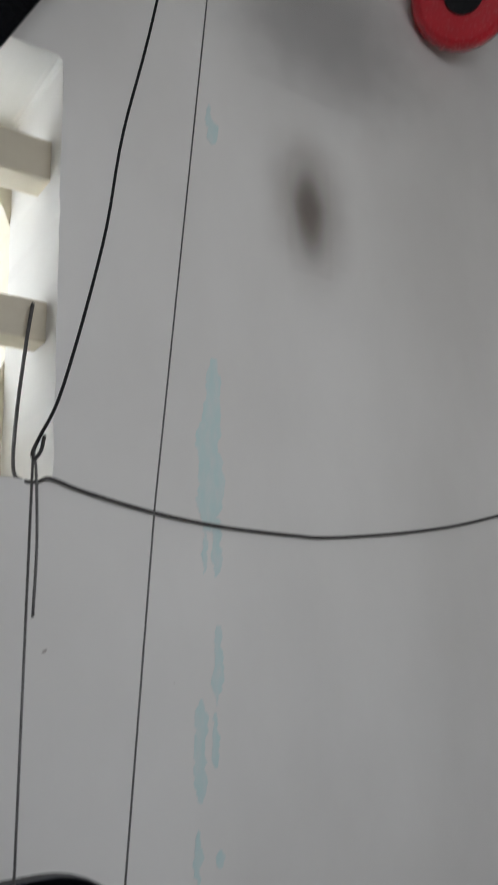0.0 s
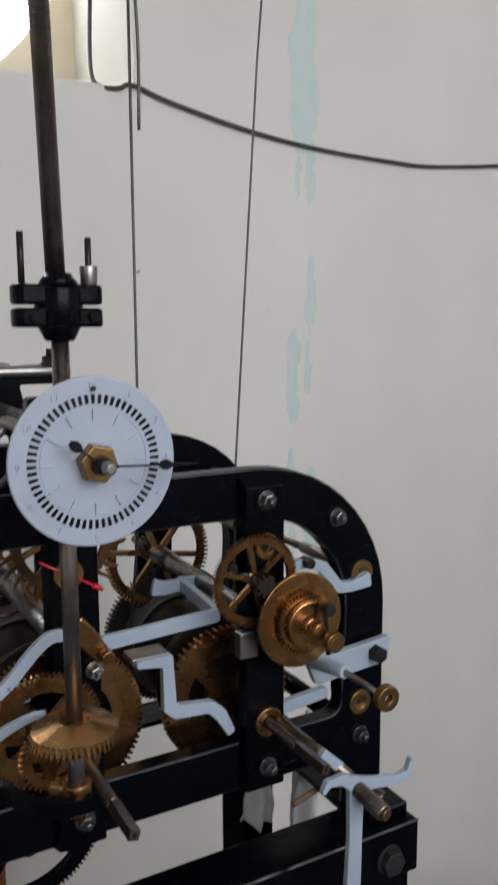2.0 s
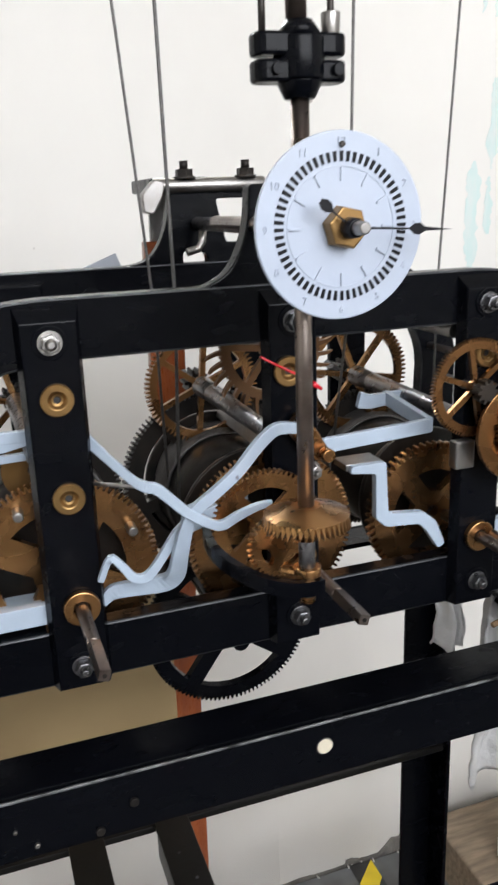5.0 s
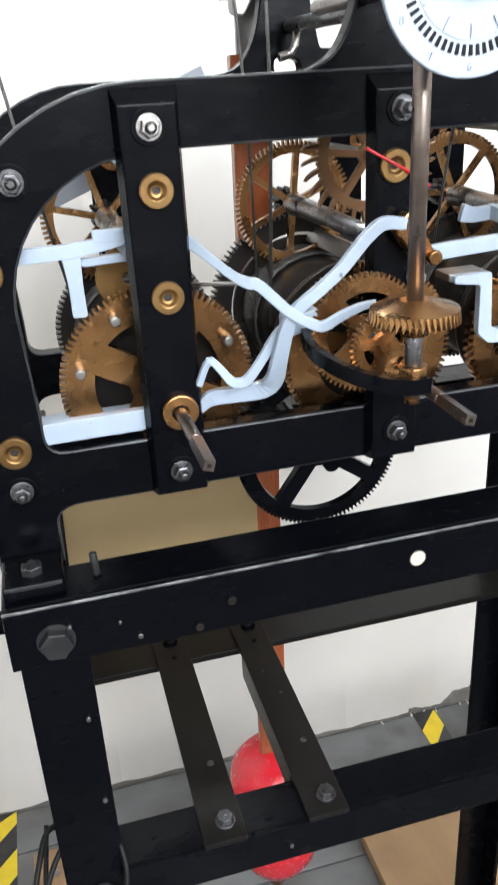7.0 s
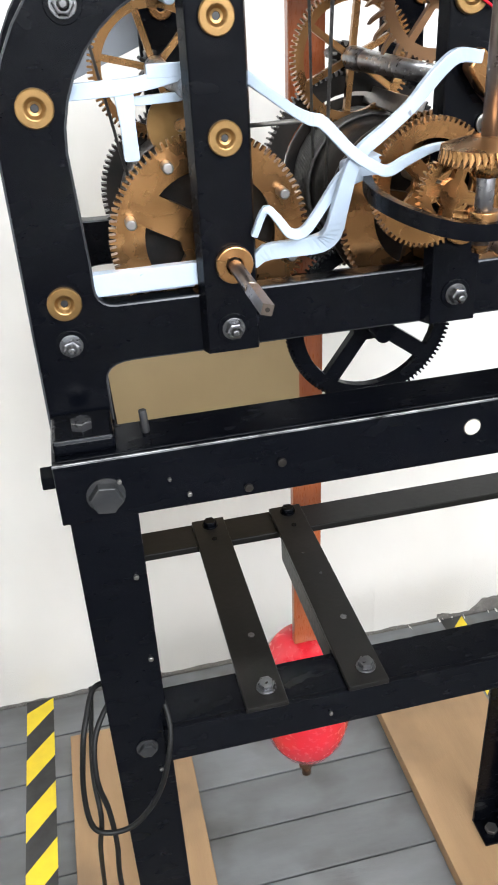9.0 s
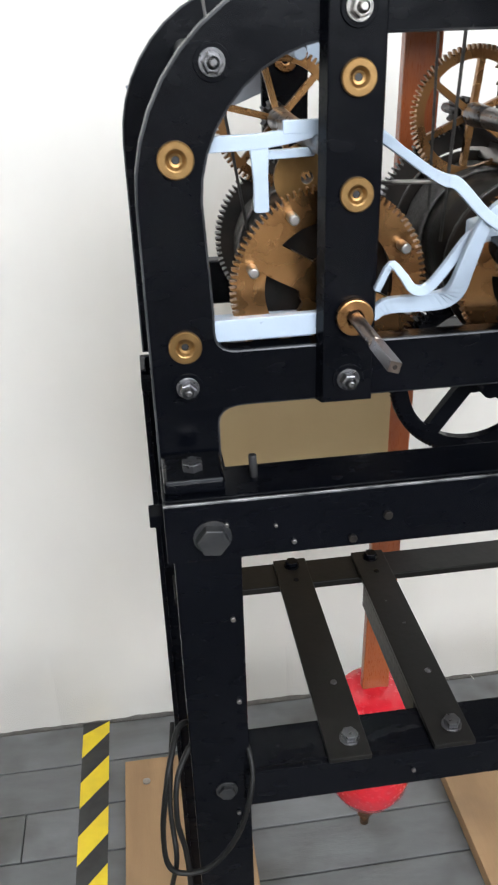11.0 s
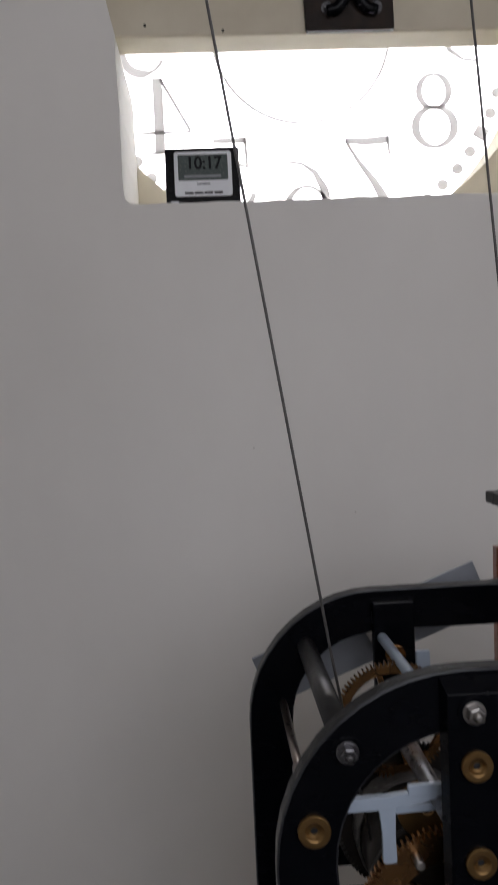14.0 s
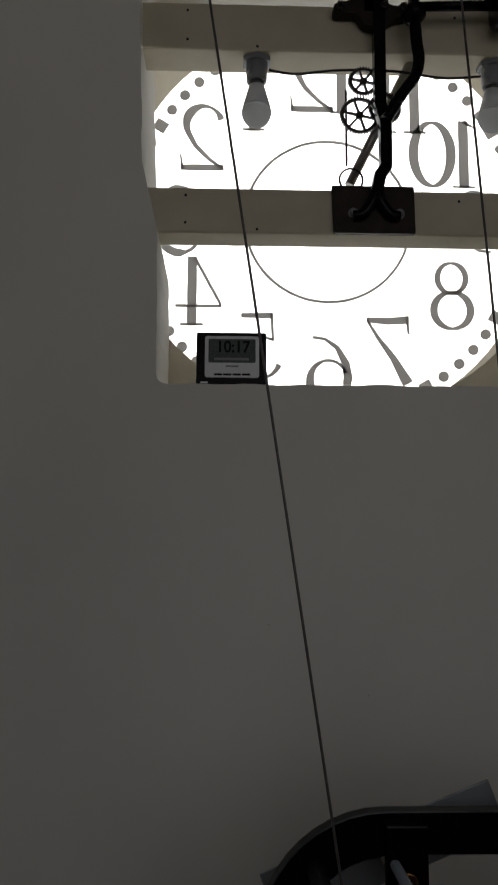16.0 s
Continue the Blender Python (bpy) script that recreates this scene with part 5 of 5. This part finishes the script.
for x, z in ((-0.138, 2.798), (-0.050, 2.801), (-0.012, 2.798)):
    under(part("plate_nut", nut_bm(x, 0.885, z, 0.009, 0.012, 0.005), IRON), mw)
bm = cyl((0.003, 0.862, 2.821), (0.003, 0.862, 2.836), 0.018, seg=20, bevel=0.002)
for dx, dz in ((-0.014, 0.0), (0.018, 0.006), (0.040, -0.012)):
    bm = cyl((0.02 + dx, 0.85, 2.821 + dz), (0.03 + dx, 0.85, 2.871 + dz), 0.009, 0.006, seg=14, bm=bm, bevel=0.001)
bm = box(-0.010, 0.075, 0.835, 0.865, 2.812, 2.832, 0.004, bm)
under(part("universal_joint", bm, BLACK), mw)
under(part("bolt_head", box(-0.092, -0.040, 0.885, 0.92, 2.79, 2.851, 0.003), ROD, None, "rusty bolt head"), mw)

# bulbs under the upper timber
MILK = bpy.data.materials.new("milky_bulb_plastic")
MILK.use_nodes = True
mt = MILK.node_tree
tr = mt.nodes.new("ShaderNodeBsdfTranslucent")
tr.inputs["Color"].default_value = (0.80, 0.82, 0.84, 1)
mt.nodes["Principled BSDF"].inputs["Base Color"].default_value = (0.8, 0.8, 0.8, 1)
mt.nodes["Principled BSDF"].inputs["Roughness"].default_value = 0.35
mx = mt.nodes.new("ShaderNodeMixShader")
mx.inputs["Fac"].default_value = 0.85
mt.links.new(mt.nodes["Principled BSDF"].outputs[0], mx.inputs[1])
mt.links.new(tr.outputs[0], mx.inputs[2])
mt.links.new(mx.outputs[0], mt.nodes["Material Output"].inputs["Surface"])
for x in (-0.300, 0.185):
    b = thing("lamp_bulb", (x, 0.95, 2.66), "unlit white bulb in a grey holder under the timber", "bulb", "bulbs at the dial")
    bm = cyl((x, 0.95, 2.724), (x, 0.95, 2.714), 0.032, 0.031, seg=6, bevel=0.002)
    bm = cyl((x, 0.95, 2.715), (x, 0.95, 2.676), 0.0225, 0.0205, seg=28, bm=bm, bevel=0.002)
    bm = cyl((x - 0.016, 0.935, 2.715), (x - 0.016, 0.935, 2.690), 0.006, seg=12, bm=bm)
    under(part("holder", bm, GREYPLASTIC), b)
    under(part("cap", cyl((x, 0.95, 2.677), (x, 0.95, 2.667), 0.0150, seg=28, bevel=0.001), NUT, None, "metal bulb cap"), b)
    under(part("neck", cyl((x, 0.95, 2.668), (x, 0.95, 2.622), 0.0155, 0.0285, seg=32), SILVER, None, "pale grey bulb neck"), b)
    bm = bmesh.new()
    bmesh.ops.create_uvsphere(bm, u_segments=32, v_segments=20, radius=0.0305)
    for v in bm.verts:
        v.co.z *= 1.08 if v.co.z < 0 else 0.45
    bmesh.ops.translate(bm, vec=(x, 0.95, 2.613), verts=bm.verts)
    for fa in bm.faces:
        fa.smooth = True
    under(part("globe", bm, MILK, None, "milky white globe"), b)
pts = spline([(-0.275, 0.945, 2.700), (-0.22, 0.94, 2.690), (-0.13, 0.94, 2.700), (-0.02, 0.93, 2.694), (0.08, 0.94, 2.688), (0.16, 0.945, 2.696)], 8)
tagged(part("bulb_flex", tube(pts, 0.0028, 8), CABLE), "black flex looped between the two bulbs", "cable")

# cable from the timber over the sill and along the wall
pts = spline([(0.362, 0.90, 2.42), (0.352, 0.90, 2.33), (0.338, 0.895, 2.17), (0.334, 0.885, 2.06), (0.345, 0.860, 2.032), (0.372, 0.848, 2.030), (0.398, 0.846, 2.038), (0.47, 0.846, 2.018), (0.63, 0.846, 1.986), (0.80, 0.846, 1.966), (1.00, 0.846, 1.957),
              (1.12, 0.846, 1.958), (1.39, 0.846, 1.986), (1.62, 0.846, 2.024), (1.9, 0.846, 2.09), (2.14, 0.846, 2.15)], 8)
tagged(part("wall_cable", tube(pts, 0.0041, 8), material("dusty_cable", (0.045, 0.041, 0.039), 0.6, 0, (0.09, 0.085, 0.08), 60, 0.6, 300, 0.05)), "dark cable sagging along the cream wall from the sill", "cable")

# the small digital clock on the sill
dc = thing("digital_clock", (-0.265, 0.90, SILL), "small black digital clock with a silver bezel on the sill", "clock")
cx0, cx1 = -0.415, -0.282
M2 = Matrix.Translation((0, 0.885, SILL)) @ Matrix.Rotation(radians(-8), 4, "X") @ Matrix.Diagonal((1, 1, 1.12, 1))


def tilt(bm):
    bmesh.ops.transform(bm, matrix=M2, verts=bm.verts)
    return bm


under(part("case", tilt(box(cx0, cx1, 0.0, 0.035, 0.0, 0.098, 0.003)), PLASTIC), dc)
under(part("bezel", tilt(flat([rounded([(cx0 + 0.016, 0.016), (cx1 - 0.014, 0.016), (cx1 - 0.014, 0.090), (cx0 + 0.016, 0.090)], 0.006)], -0.003, 0.001, bevel=0.001)), SILVER, None, "silver bezel"), dc)
under(part("screen", tilt(flat([rounded([(cx0 + 0.023, 0.042), (cx1 - 0.021, 0.042), (cx1 - 0.021, 0.084), (cx0 + 0.023, 0.084)], 0.002)], -0.0042, -0.002)), LCD, None, "grey liquid crystal screen"), dc)


def words(body, x, z, size, mat, parent, y=-0.0046):
    cu = bpy.data.curves.new("writing", "FONT")
    cu.body, cu.size, cu.align_x, cu.align_y, cu.extrude, cu.offset = body, size, "CENTER", "CENTER", 0.0002, 0.0007
    tmp = bpy.data.objects.new("writing", cu)
    me = bpy.data.meshes.new_from_object(tmp)
    bpy.data.objects.remove(tmp)
    me.transform(M2 @ Matrix.Translation((x, y, z)) @ Matrix.Rotation(radians(90), 4, "X"))
    me.materials.append(mat)
    ob = new("digits", me)
    return under(ob, parent)


xm = (cx0 + cx1) / 2 + 0.001
words("10:17", xm + 0.002, 0.069, 0.029, INK, dc)
under(part("small_digits", tilt(box(xm - 0.034, xm + 0.032, -0.0050, -0.0040, 0.0460, 0.0500)), GREYPLASTIC), dc)
under(part("maker_mark", tilt(box(xm - 0.012, xm + 0.012, -0.0040, -0.0030, 0.0345, 0.0370)), GREYPLASTIC), dc)
for k in range(4):
    under(part("button", tilt(box(xm - 0.034 + 0.0175 * k, xm - 0.0185 + 0.0175 * k, -0.0044, -0.0030, 0.0195, 0.0228, 0.0005)), INK), dc)
under(part("foot_mark", tilt(box(cx0 + 0.008, cx0 + 0.022, -0.0010, 0.001, 0.006, 0.009)), SILVER), dc)

# ---- the north wall's stains and soft patches ----


def patch_stain(name, cx, cz, w, h, colour, strength, mat_name, lab, proud=0.003):
    m = bpy.data.materials.new(mat_name)
    m.use_nodes = True
    n, link = m.node_tree.nodes, m.node_tree.links.new
    b = n["Principled BSDF"]
    b.inputs["Base Color"].default_value = (*colour, 1)
    b.inputs["Roughness"].default_value = 0.85
    co = n.new("ShaderNodeTexCoord")
    mp = n.new("ShaderNodeMapping")
    mp.inputs["Scale"].default_value = (2 / w, 0.0, 2 / h)
    link(co.outputs["Object"], mp.inputs["Vector"])
    ns = n.new("ShaderNodeTexNoise")
    ns.inputs["Scale"].default_value = 9.0
    link(co.outputs["Object"], ns.inputs["Vector"])
    ln = n.new("ShaderNodeVectorMath")
    ln.operation = "LENGTH"
    link(mp.outputs["Vector"], ln.inputs[0])
    ad = n.new("ShaderNodeMath")
    ad.operation = "MULTIPLY_ADD"
    ad.inputs[1].default_value, ad.inputs[2].default_value = 0.25, -0.12
    link(ns.outputs["Fac"], ad.inputs[0])
    sm = n.new("ShaderNodeMath")
    sm.operation = "ADD"
    link(ln.outputs["Value"], sm.inputs[0])
    link(ad.outputs[0], sm.inputs[1])
    mr = n.new("ShaderNodeMapRange")
    mr.interpolation_type = "SMOOTHERSTEP"
    mr.inputs["From Min"].default_value, mr.inputs["From Max"].default_value = 0.05, 1.0
    mr.inputs["To Min"].default_value, mr.inputs["To Max"].default_value = strength, 0.0
    link(sm.outputs[0], mr.inputs["Value"])
    link(mr.outputs["Result"], b.inputs["Alpha"])
    sheet = bmesh.new()
    sheet.faces.new([sheet.verts.new((x, 0, z)) for x, z in ((-w / 2, -h / 2), (w / 2, -h / 2), (w / 2, h / 2), (-w / 2, h / 2))])
    ob = part(name, sheet, m)
    ob.location = (cx, WY - proud, cz)
    ob.visible_shadow = False
    return tagged(ob, lab, "stain", kind="structure")


patch_stain("soot_stain", 1.085, 2.84, 0.40, 0.66, (0.12, 0.085, 0.05), 0.38, "soft_soot", "soft brown soot stain on the cream wall")
patch_stain("soot_core", 1.080, 2.82, 0.15, 0.36, (0.10, 0.07, 0.045), 0.62, "dense_soot", "dense brown heart of the soot stain", 0.0055)
# wide soft grey patch that darkens the upper wall and fades outwards
patch_stain("grey_patch", 1.16, 3.44, 1.15, 0.90, (0.12, 0.11, 0.10), 0.42, "pale_grey", "faint grey patch high on the cream wall")

# soft brown patches that darken the wall towards the floor
for i, (x, z, w, h, k) in enumerate(((-0.80, 0.02, 1.1, 0.30, 0.22), (-0.15, 0.0, 0.9, 0.20, 0.22), (0.38, 0.01, 0.9, 0.20, 0.25), (1.05, 0.01, 1.0, 0.24, 0.24))):
    patch_stain("wall_foot_patch", x, z + 0.03, w, 2 * h, (0.20, 0.175, 0.135), k, "soft_brown", "soft brown patch along the foot of the cream wall", 0.0031 + 0.0007 * i)


def ragged(x0, x1, z0, z1, seed):
    """A strip with a torn upper edge."""
    n = int((x1 - x0) / 0.008)
    top = [(x0 + (x1 - x0) * k / n, z0 + (z1 - z0) * max(0.08, 0.45 + 0.9 * noise.noise((k * 0.11, seed, 0.2)) + 0.45 * noise.noise((k * 0.53, seed, 4.2)))) for k in range(n + 1)]
    return [(x0, z0 - 0.012)] + top + [(x1, z0 - 0.012)]


GRIME = material("grey_grime", (0.20, 0.19, 0.175), 0.85, 0, (0.10, 0.095, 0.09), 30, 0.9, 120, 0.5)
tagged(part("bare_plaster_edge", flat([ragged(WX0 + 0.02, WX1 - 0.02, 0.0, 0.008, 3.1)], WY - 0.0016, WY), GRIME), "ragged grey edge of bare plaster along the floor", "plaster edge", kind="structure")
tagged(part("bare_plaster_patch", flat([ragged(0.47, 0.72, 0.0, 0.045, 8.4)], WY - 0.0022, WY), GRIME), "broken grey patch of plaster at the wall's foot", "plaster patch", kind="structure")

# flaked teal paint showing through
def flake(x, z0, z1, w, seed):
    n = max(8, int((z1 - z0) / 0.006))
    L, Rr = [], []
    for k in range(n + 1):
        z = z0 + (z1 - z0) * k / n
        taper = min(1.0, 0.25 + 4 * min(k, n - k) / n)
        L.append((x - w / 2 * taper + (0.010 * noise.noise((z * 25, seed, 0.3)) + 0.007 * noise.noise((z * 130, seed, 0.3))), z))
        Rr.append((x + w / 2 * taper + (0.010 * noise.noise((z * 31, seed, 7.3)) + 0.007 * noise.noise((z * 120, seed, 7.3))), z))
    return L + Rr[::-1]


for i, (x, z0, z1, w) in enumerate(((0.777, 1.975, 2.15, 0.058), (0.782, 2.13, 2.36, 0.040), (0.765, 1.955, 2.23, 0.052), (0.790, 1.855, 1.985, 0.026), (0.757, 1.86, 1.97, 0.010), (0.792, 1.585, 1.750, 0.024), (0.750, 1.395, 1.60, 0.030), (0.784, 1.46, 1.57, 0.014),
                                    (0.742, 1.24, 1.345, 0.018), (0.795, 1.265, 1.30, 0.016), (0.790, 1.06, 1.22, 0.036), (0.745, 1.05, 1.18, 0.014), (0.778, 2.92, 2.99, 0.030), (0.770, 2.965, 3.03, 0.016), (0.788, 0.85, 1.02, 0.022))):
    tagged(part("paint_flake", flat([flake(x, z0, z1, w, i * 3.7)], WY - 0.0004 - 0.00005 * i, WY), TEAL), "bare patch of old teal paint on the cream wall", "paint patch", "teal patches", "structure")

# ---- red bell high up at the corner ----
bell = thing("red_bell", (1.66, 0.75, 3.6), "round red alarm bell with a dark centre on the wall", "bell")
e = Vector((1.60, 0.70, 3.65))
d = Vector((-0.62, -0.55, -0.55)).normalized()
bm = cyl(e - d * 0.05, e + d * 0.03, 0.165, 0.15, seg=48, bevel=0.02)
under(part("gong", bm, RED), bell)
under(part("hub", cyl(e + d * 0.03, e + d * 0.036, 0.06, seg=32), PLASTIC, None, "black centre"), bell)
under(part("bracket", cyl(e - d * 0.05, (1.75, WY, 3.86), 0.05, seg=16), PLASTIC), bell)

# ---- things on the floor by the wall ----
blk = tagged(part("wood_block", box(0.665, 1.02, 0.58, 0.80, 0.0, 0.12, 0.006), OLDWOOD), "rough old timber block on the floor by the wall", "timber block")
btl = thing("oil_bottle", (0.775, 0.62, 0.12), "half-full clear squeeze bottle of yellow oil with a red cap", "bottle")
OIL = material("yellow_oil_bottle", (0.52, 0.38, 0.14), 0.25, 0, (0.45, 0.30, 0.08), 12, 0.5, 100, 0.02)
HAZE = material("clear_plastic_bottle", (0.62, 0.55, 0.38), 0.3, 0, None, 12, 0.4, 100, 0.02)


def turned(prof, x, y, seg=32):
    bm = bmesh.new()
    vs = [bm.verts.new((x + r, y, z)) for r, z in prof]
    bmesh.ops.spin(bm, geom=vs + [bm.edges.new(e2) for e2 in zip(vs, vs[1:])], cent=(x, y, 0), axis=(0, 0, 1), angle=math.tau, steps=seg, use_merge=True)
    bmesh.ops.remove_doubles(bm, verts=bm.verts, dist=1e-5)
    for fa in bm.faces:
        fa.smooth = True
    return bm


under(part("oil", turned([(0, 0.12), (0.038, 0.12), (0.040, 0.126), (0.040, 0.240), (0.0, 0.241)], 0.775, 0.62), OIL), btl)
under(part("shoulder", turned([(0.040, 0.240), (0.040, 0.262), (0.033, 0.284), (0.018, 0.298), (0.016, 0.312), (0, 0.313)], 0.775, 0.62), HAZE), btl)
under(part("nozzle", turned([(0.012, 0.312), (0.007, 0.345), (0.006, 0.362), (0, 0.362)], 0.775, 0.62), HAZE), btl)
under(part("cap", turned([(0.0085, 0.358), (0.0085, 0.380), (0.006, 0.392), (0, 0.394)], 0.775, 0.62), material("dark_red_cap", (0.22, 0.02, 0.02), 0.4), None, "dark red cap"), btl)
under(part("label", turned([(0.0406, 0.130), (0.0406, 0.205)], 0.775, 0.62), CLOTH, None, "white paper label"), btl)
for k in range(3):
    bm = box(0.755, 0.790, 0.5785, 0.5795, 0.188 - 0.02 * k, 0.196 - 0.02 * k)
    under(part("print_bar", bm, INK), btl)

# white cotton glove hanging at the stand's right end
glove = thing("cotton_glove", (0.335, 0.12, ST - 0.02), "grubby white knitted cotton glove hung inside the stand", "glove")


def cloth(x, y, z0, z1, w, seed):
    bm = bmesh.new()
    nx, nz = 10, 22
    g = []
    for j in range(nz + 1):
        v = j / nz
        row = []
        for i in range(nx + 1):
            u = i / nx - 0.5
            xx = x + u * w * (0.75 + 0.35 * v) + 0.008 * math.sin(v * 5 + seed)
            yy = y + 0.012 * math.sin(u * 9 + seed + 2 * v) + 0.006 * noise.noise((u * 6, v * 8, seed))
            row.append(bm.verts.new((xx, yy, z1 + (z0 - z1) * v + 0.006 * math.sin(u * 7 + seed))))
        g.append(row)
    for j in range(nz):
        for i in range(nx):
            bm.faces.new((g[j][i], g[j][i + 1], g[j + 1][i + 1], g[j + 1][i])).smooth = True
    ret = bmesh.ops.extrude_face_region(bm, geom=bm.faces[:])
    bmesh.ops.translate(bm, vec=(0, 0.004, 0), verts=[q for q in ret["geom"] if isinstance(q, bmesh.types.BMVert)])
    return bm


under(part("cuff", cloth(0.324, 0.13, 0.850, 1.00, 0.074, 1.0), CLOTH), glove)
under(part("palm", cloth(0.322, 0.134, 0.97, 1.15, 0.050, 2.0), CLOTH), glove)
under(part("finger", cloth(0.250, 0.14, 1.035, 1.16, 0.026, 4.0), CLOTH), glove)
under(part("stick", cyl((0.242, 0.045, 1.118), (0.306, 0.055, 1.126), 0.003, seg=10), WOOD, None, "thin wooden stick"), glove)

# ---- hazard tape on the floor ----
def hazard(x0, y0, x1, y1, w, name_label):
    t = thing("hazard_tape", (x0, y0, 0.0), name_label, "floor tape", "hazard tapes")
    p, q = Vector((x0, y0)), Vector((x1, y1))
    d = (q - p).normalized()
    nrm = Vector((-d.y, d.x))
    n = int((q - p).length / 0.066) + 1
    for k in range(-1, n):
        a, s = k * 0.066, 0.066
        L = (q - p).length
        cl = lambda u: min(max(u, 0.0), L)
        cs = [p + d * cl(a) + nrm * w / 2, p + d * cl(a + 0.066) + nrm * w / 2, p + d * cl(a + 0.066 + s) - nrm * w / 2, p + d * cl(a + s) - nrm * w / 2]
        bm = bmesh.new()
        lo = [bm.verts.new((c.x, c.y, 0.0005)) for c in cs]
        hi = [bm.verts.new((c.x, c.y, 0.0014)) for c in cs]
        bm.faces.new(lo[::-1])
        bm.faces.new(hi)
        for i in range(4):
            bm.faces.new((lo[i], lo[(i + 1) % 4], hi[(i + 1) % 4], hi[i]))
        under(part("stripe", bm, YELLOW if k % 2 else TAPE_BLACK), t)


hazard(-0.516, -0.9, -0.520, 0.850, 0.060, "yellow and black hazard tape along the grey boards")
hazard(0.498, -0.4, 0.505, 0.845, 0.058, "yellow and black hazard tape beside the bearer board")

# dark iron stay high beside the window
stay = thing("iron_stay", (0.30, 0.80, 3.0), "dark iron stay bar high beside the dial window", "stay")
bm = box(-0.03, 0.03, -0.012, 0.012, -0.16, 0.34, 0.004)
bmesh.ops.transform(bm, matrix=Matrix.Translation((0.242, 0.75, 2.99)) @ Matrix.Rotation(radians(27), 4, "Y"), verts=bm.verts)
under(part("bar", bm, BLACK), stay)
under(part("lug", box(0.36, 0.46, 0.74, WY, 3.24, 3.34, 0.004), BLACK), stay)

# crumbs of plaster along the foot of the wall
random.seed(9)
bm = bmesh.new()
for k in range(9):
    x = random.uniform(-0.9, 1.3) if k % 4 == 0 else random.uniform(0.38, 0.72)
    s = random.uniform(0.0010, 0.0024)
    b2 = bmesh.new()
    bmesh.ops.create_icosphere(b2, subdivisions=1, radius=s)
    for v in b2.verts:
        v.co = Vector((x + v.co.x * random.uniform(0.8, 2.2), WY - random.uniform(0.002, 0.02) + v.co.y, s * 0.4 + v.co.z * random.uniform(0.5, 0.9)))
    join(bm, b2)
tagged(part("plaster_crumbs", bm, WALL), "crumbs of fallen plaster along the wall's foot", "plaster", kind="stuff")

# ---- floor boards ----
random.seed(4)
y = SY
while y < WY - 0.02:
    y1 = min(0.403 + 0.111 * (math.floor((y - 0.403) / 0.111 + 1e-6) + 1), WY)
    x = WX0 - random.random() * 1.2
    while x < WX1:
        x1 = min(x + 1.5 + random.random() * 1.2, WX1)
        xa = max(x, WX0)
        if x1 - xa > 0.05:
            ob = part("floorboard", box(xa + 0.001, x1 - 0.001, y + 0.0018, y1 - 0.0018, -0.018, random.uniform(-0.0012, 0.0), 0.0015), FLOOR)
            ob.parent = floor
        x = x1
    y = y1
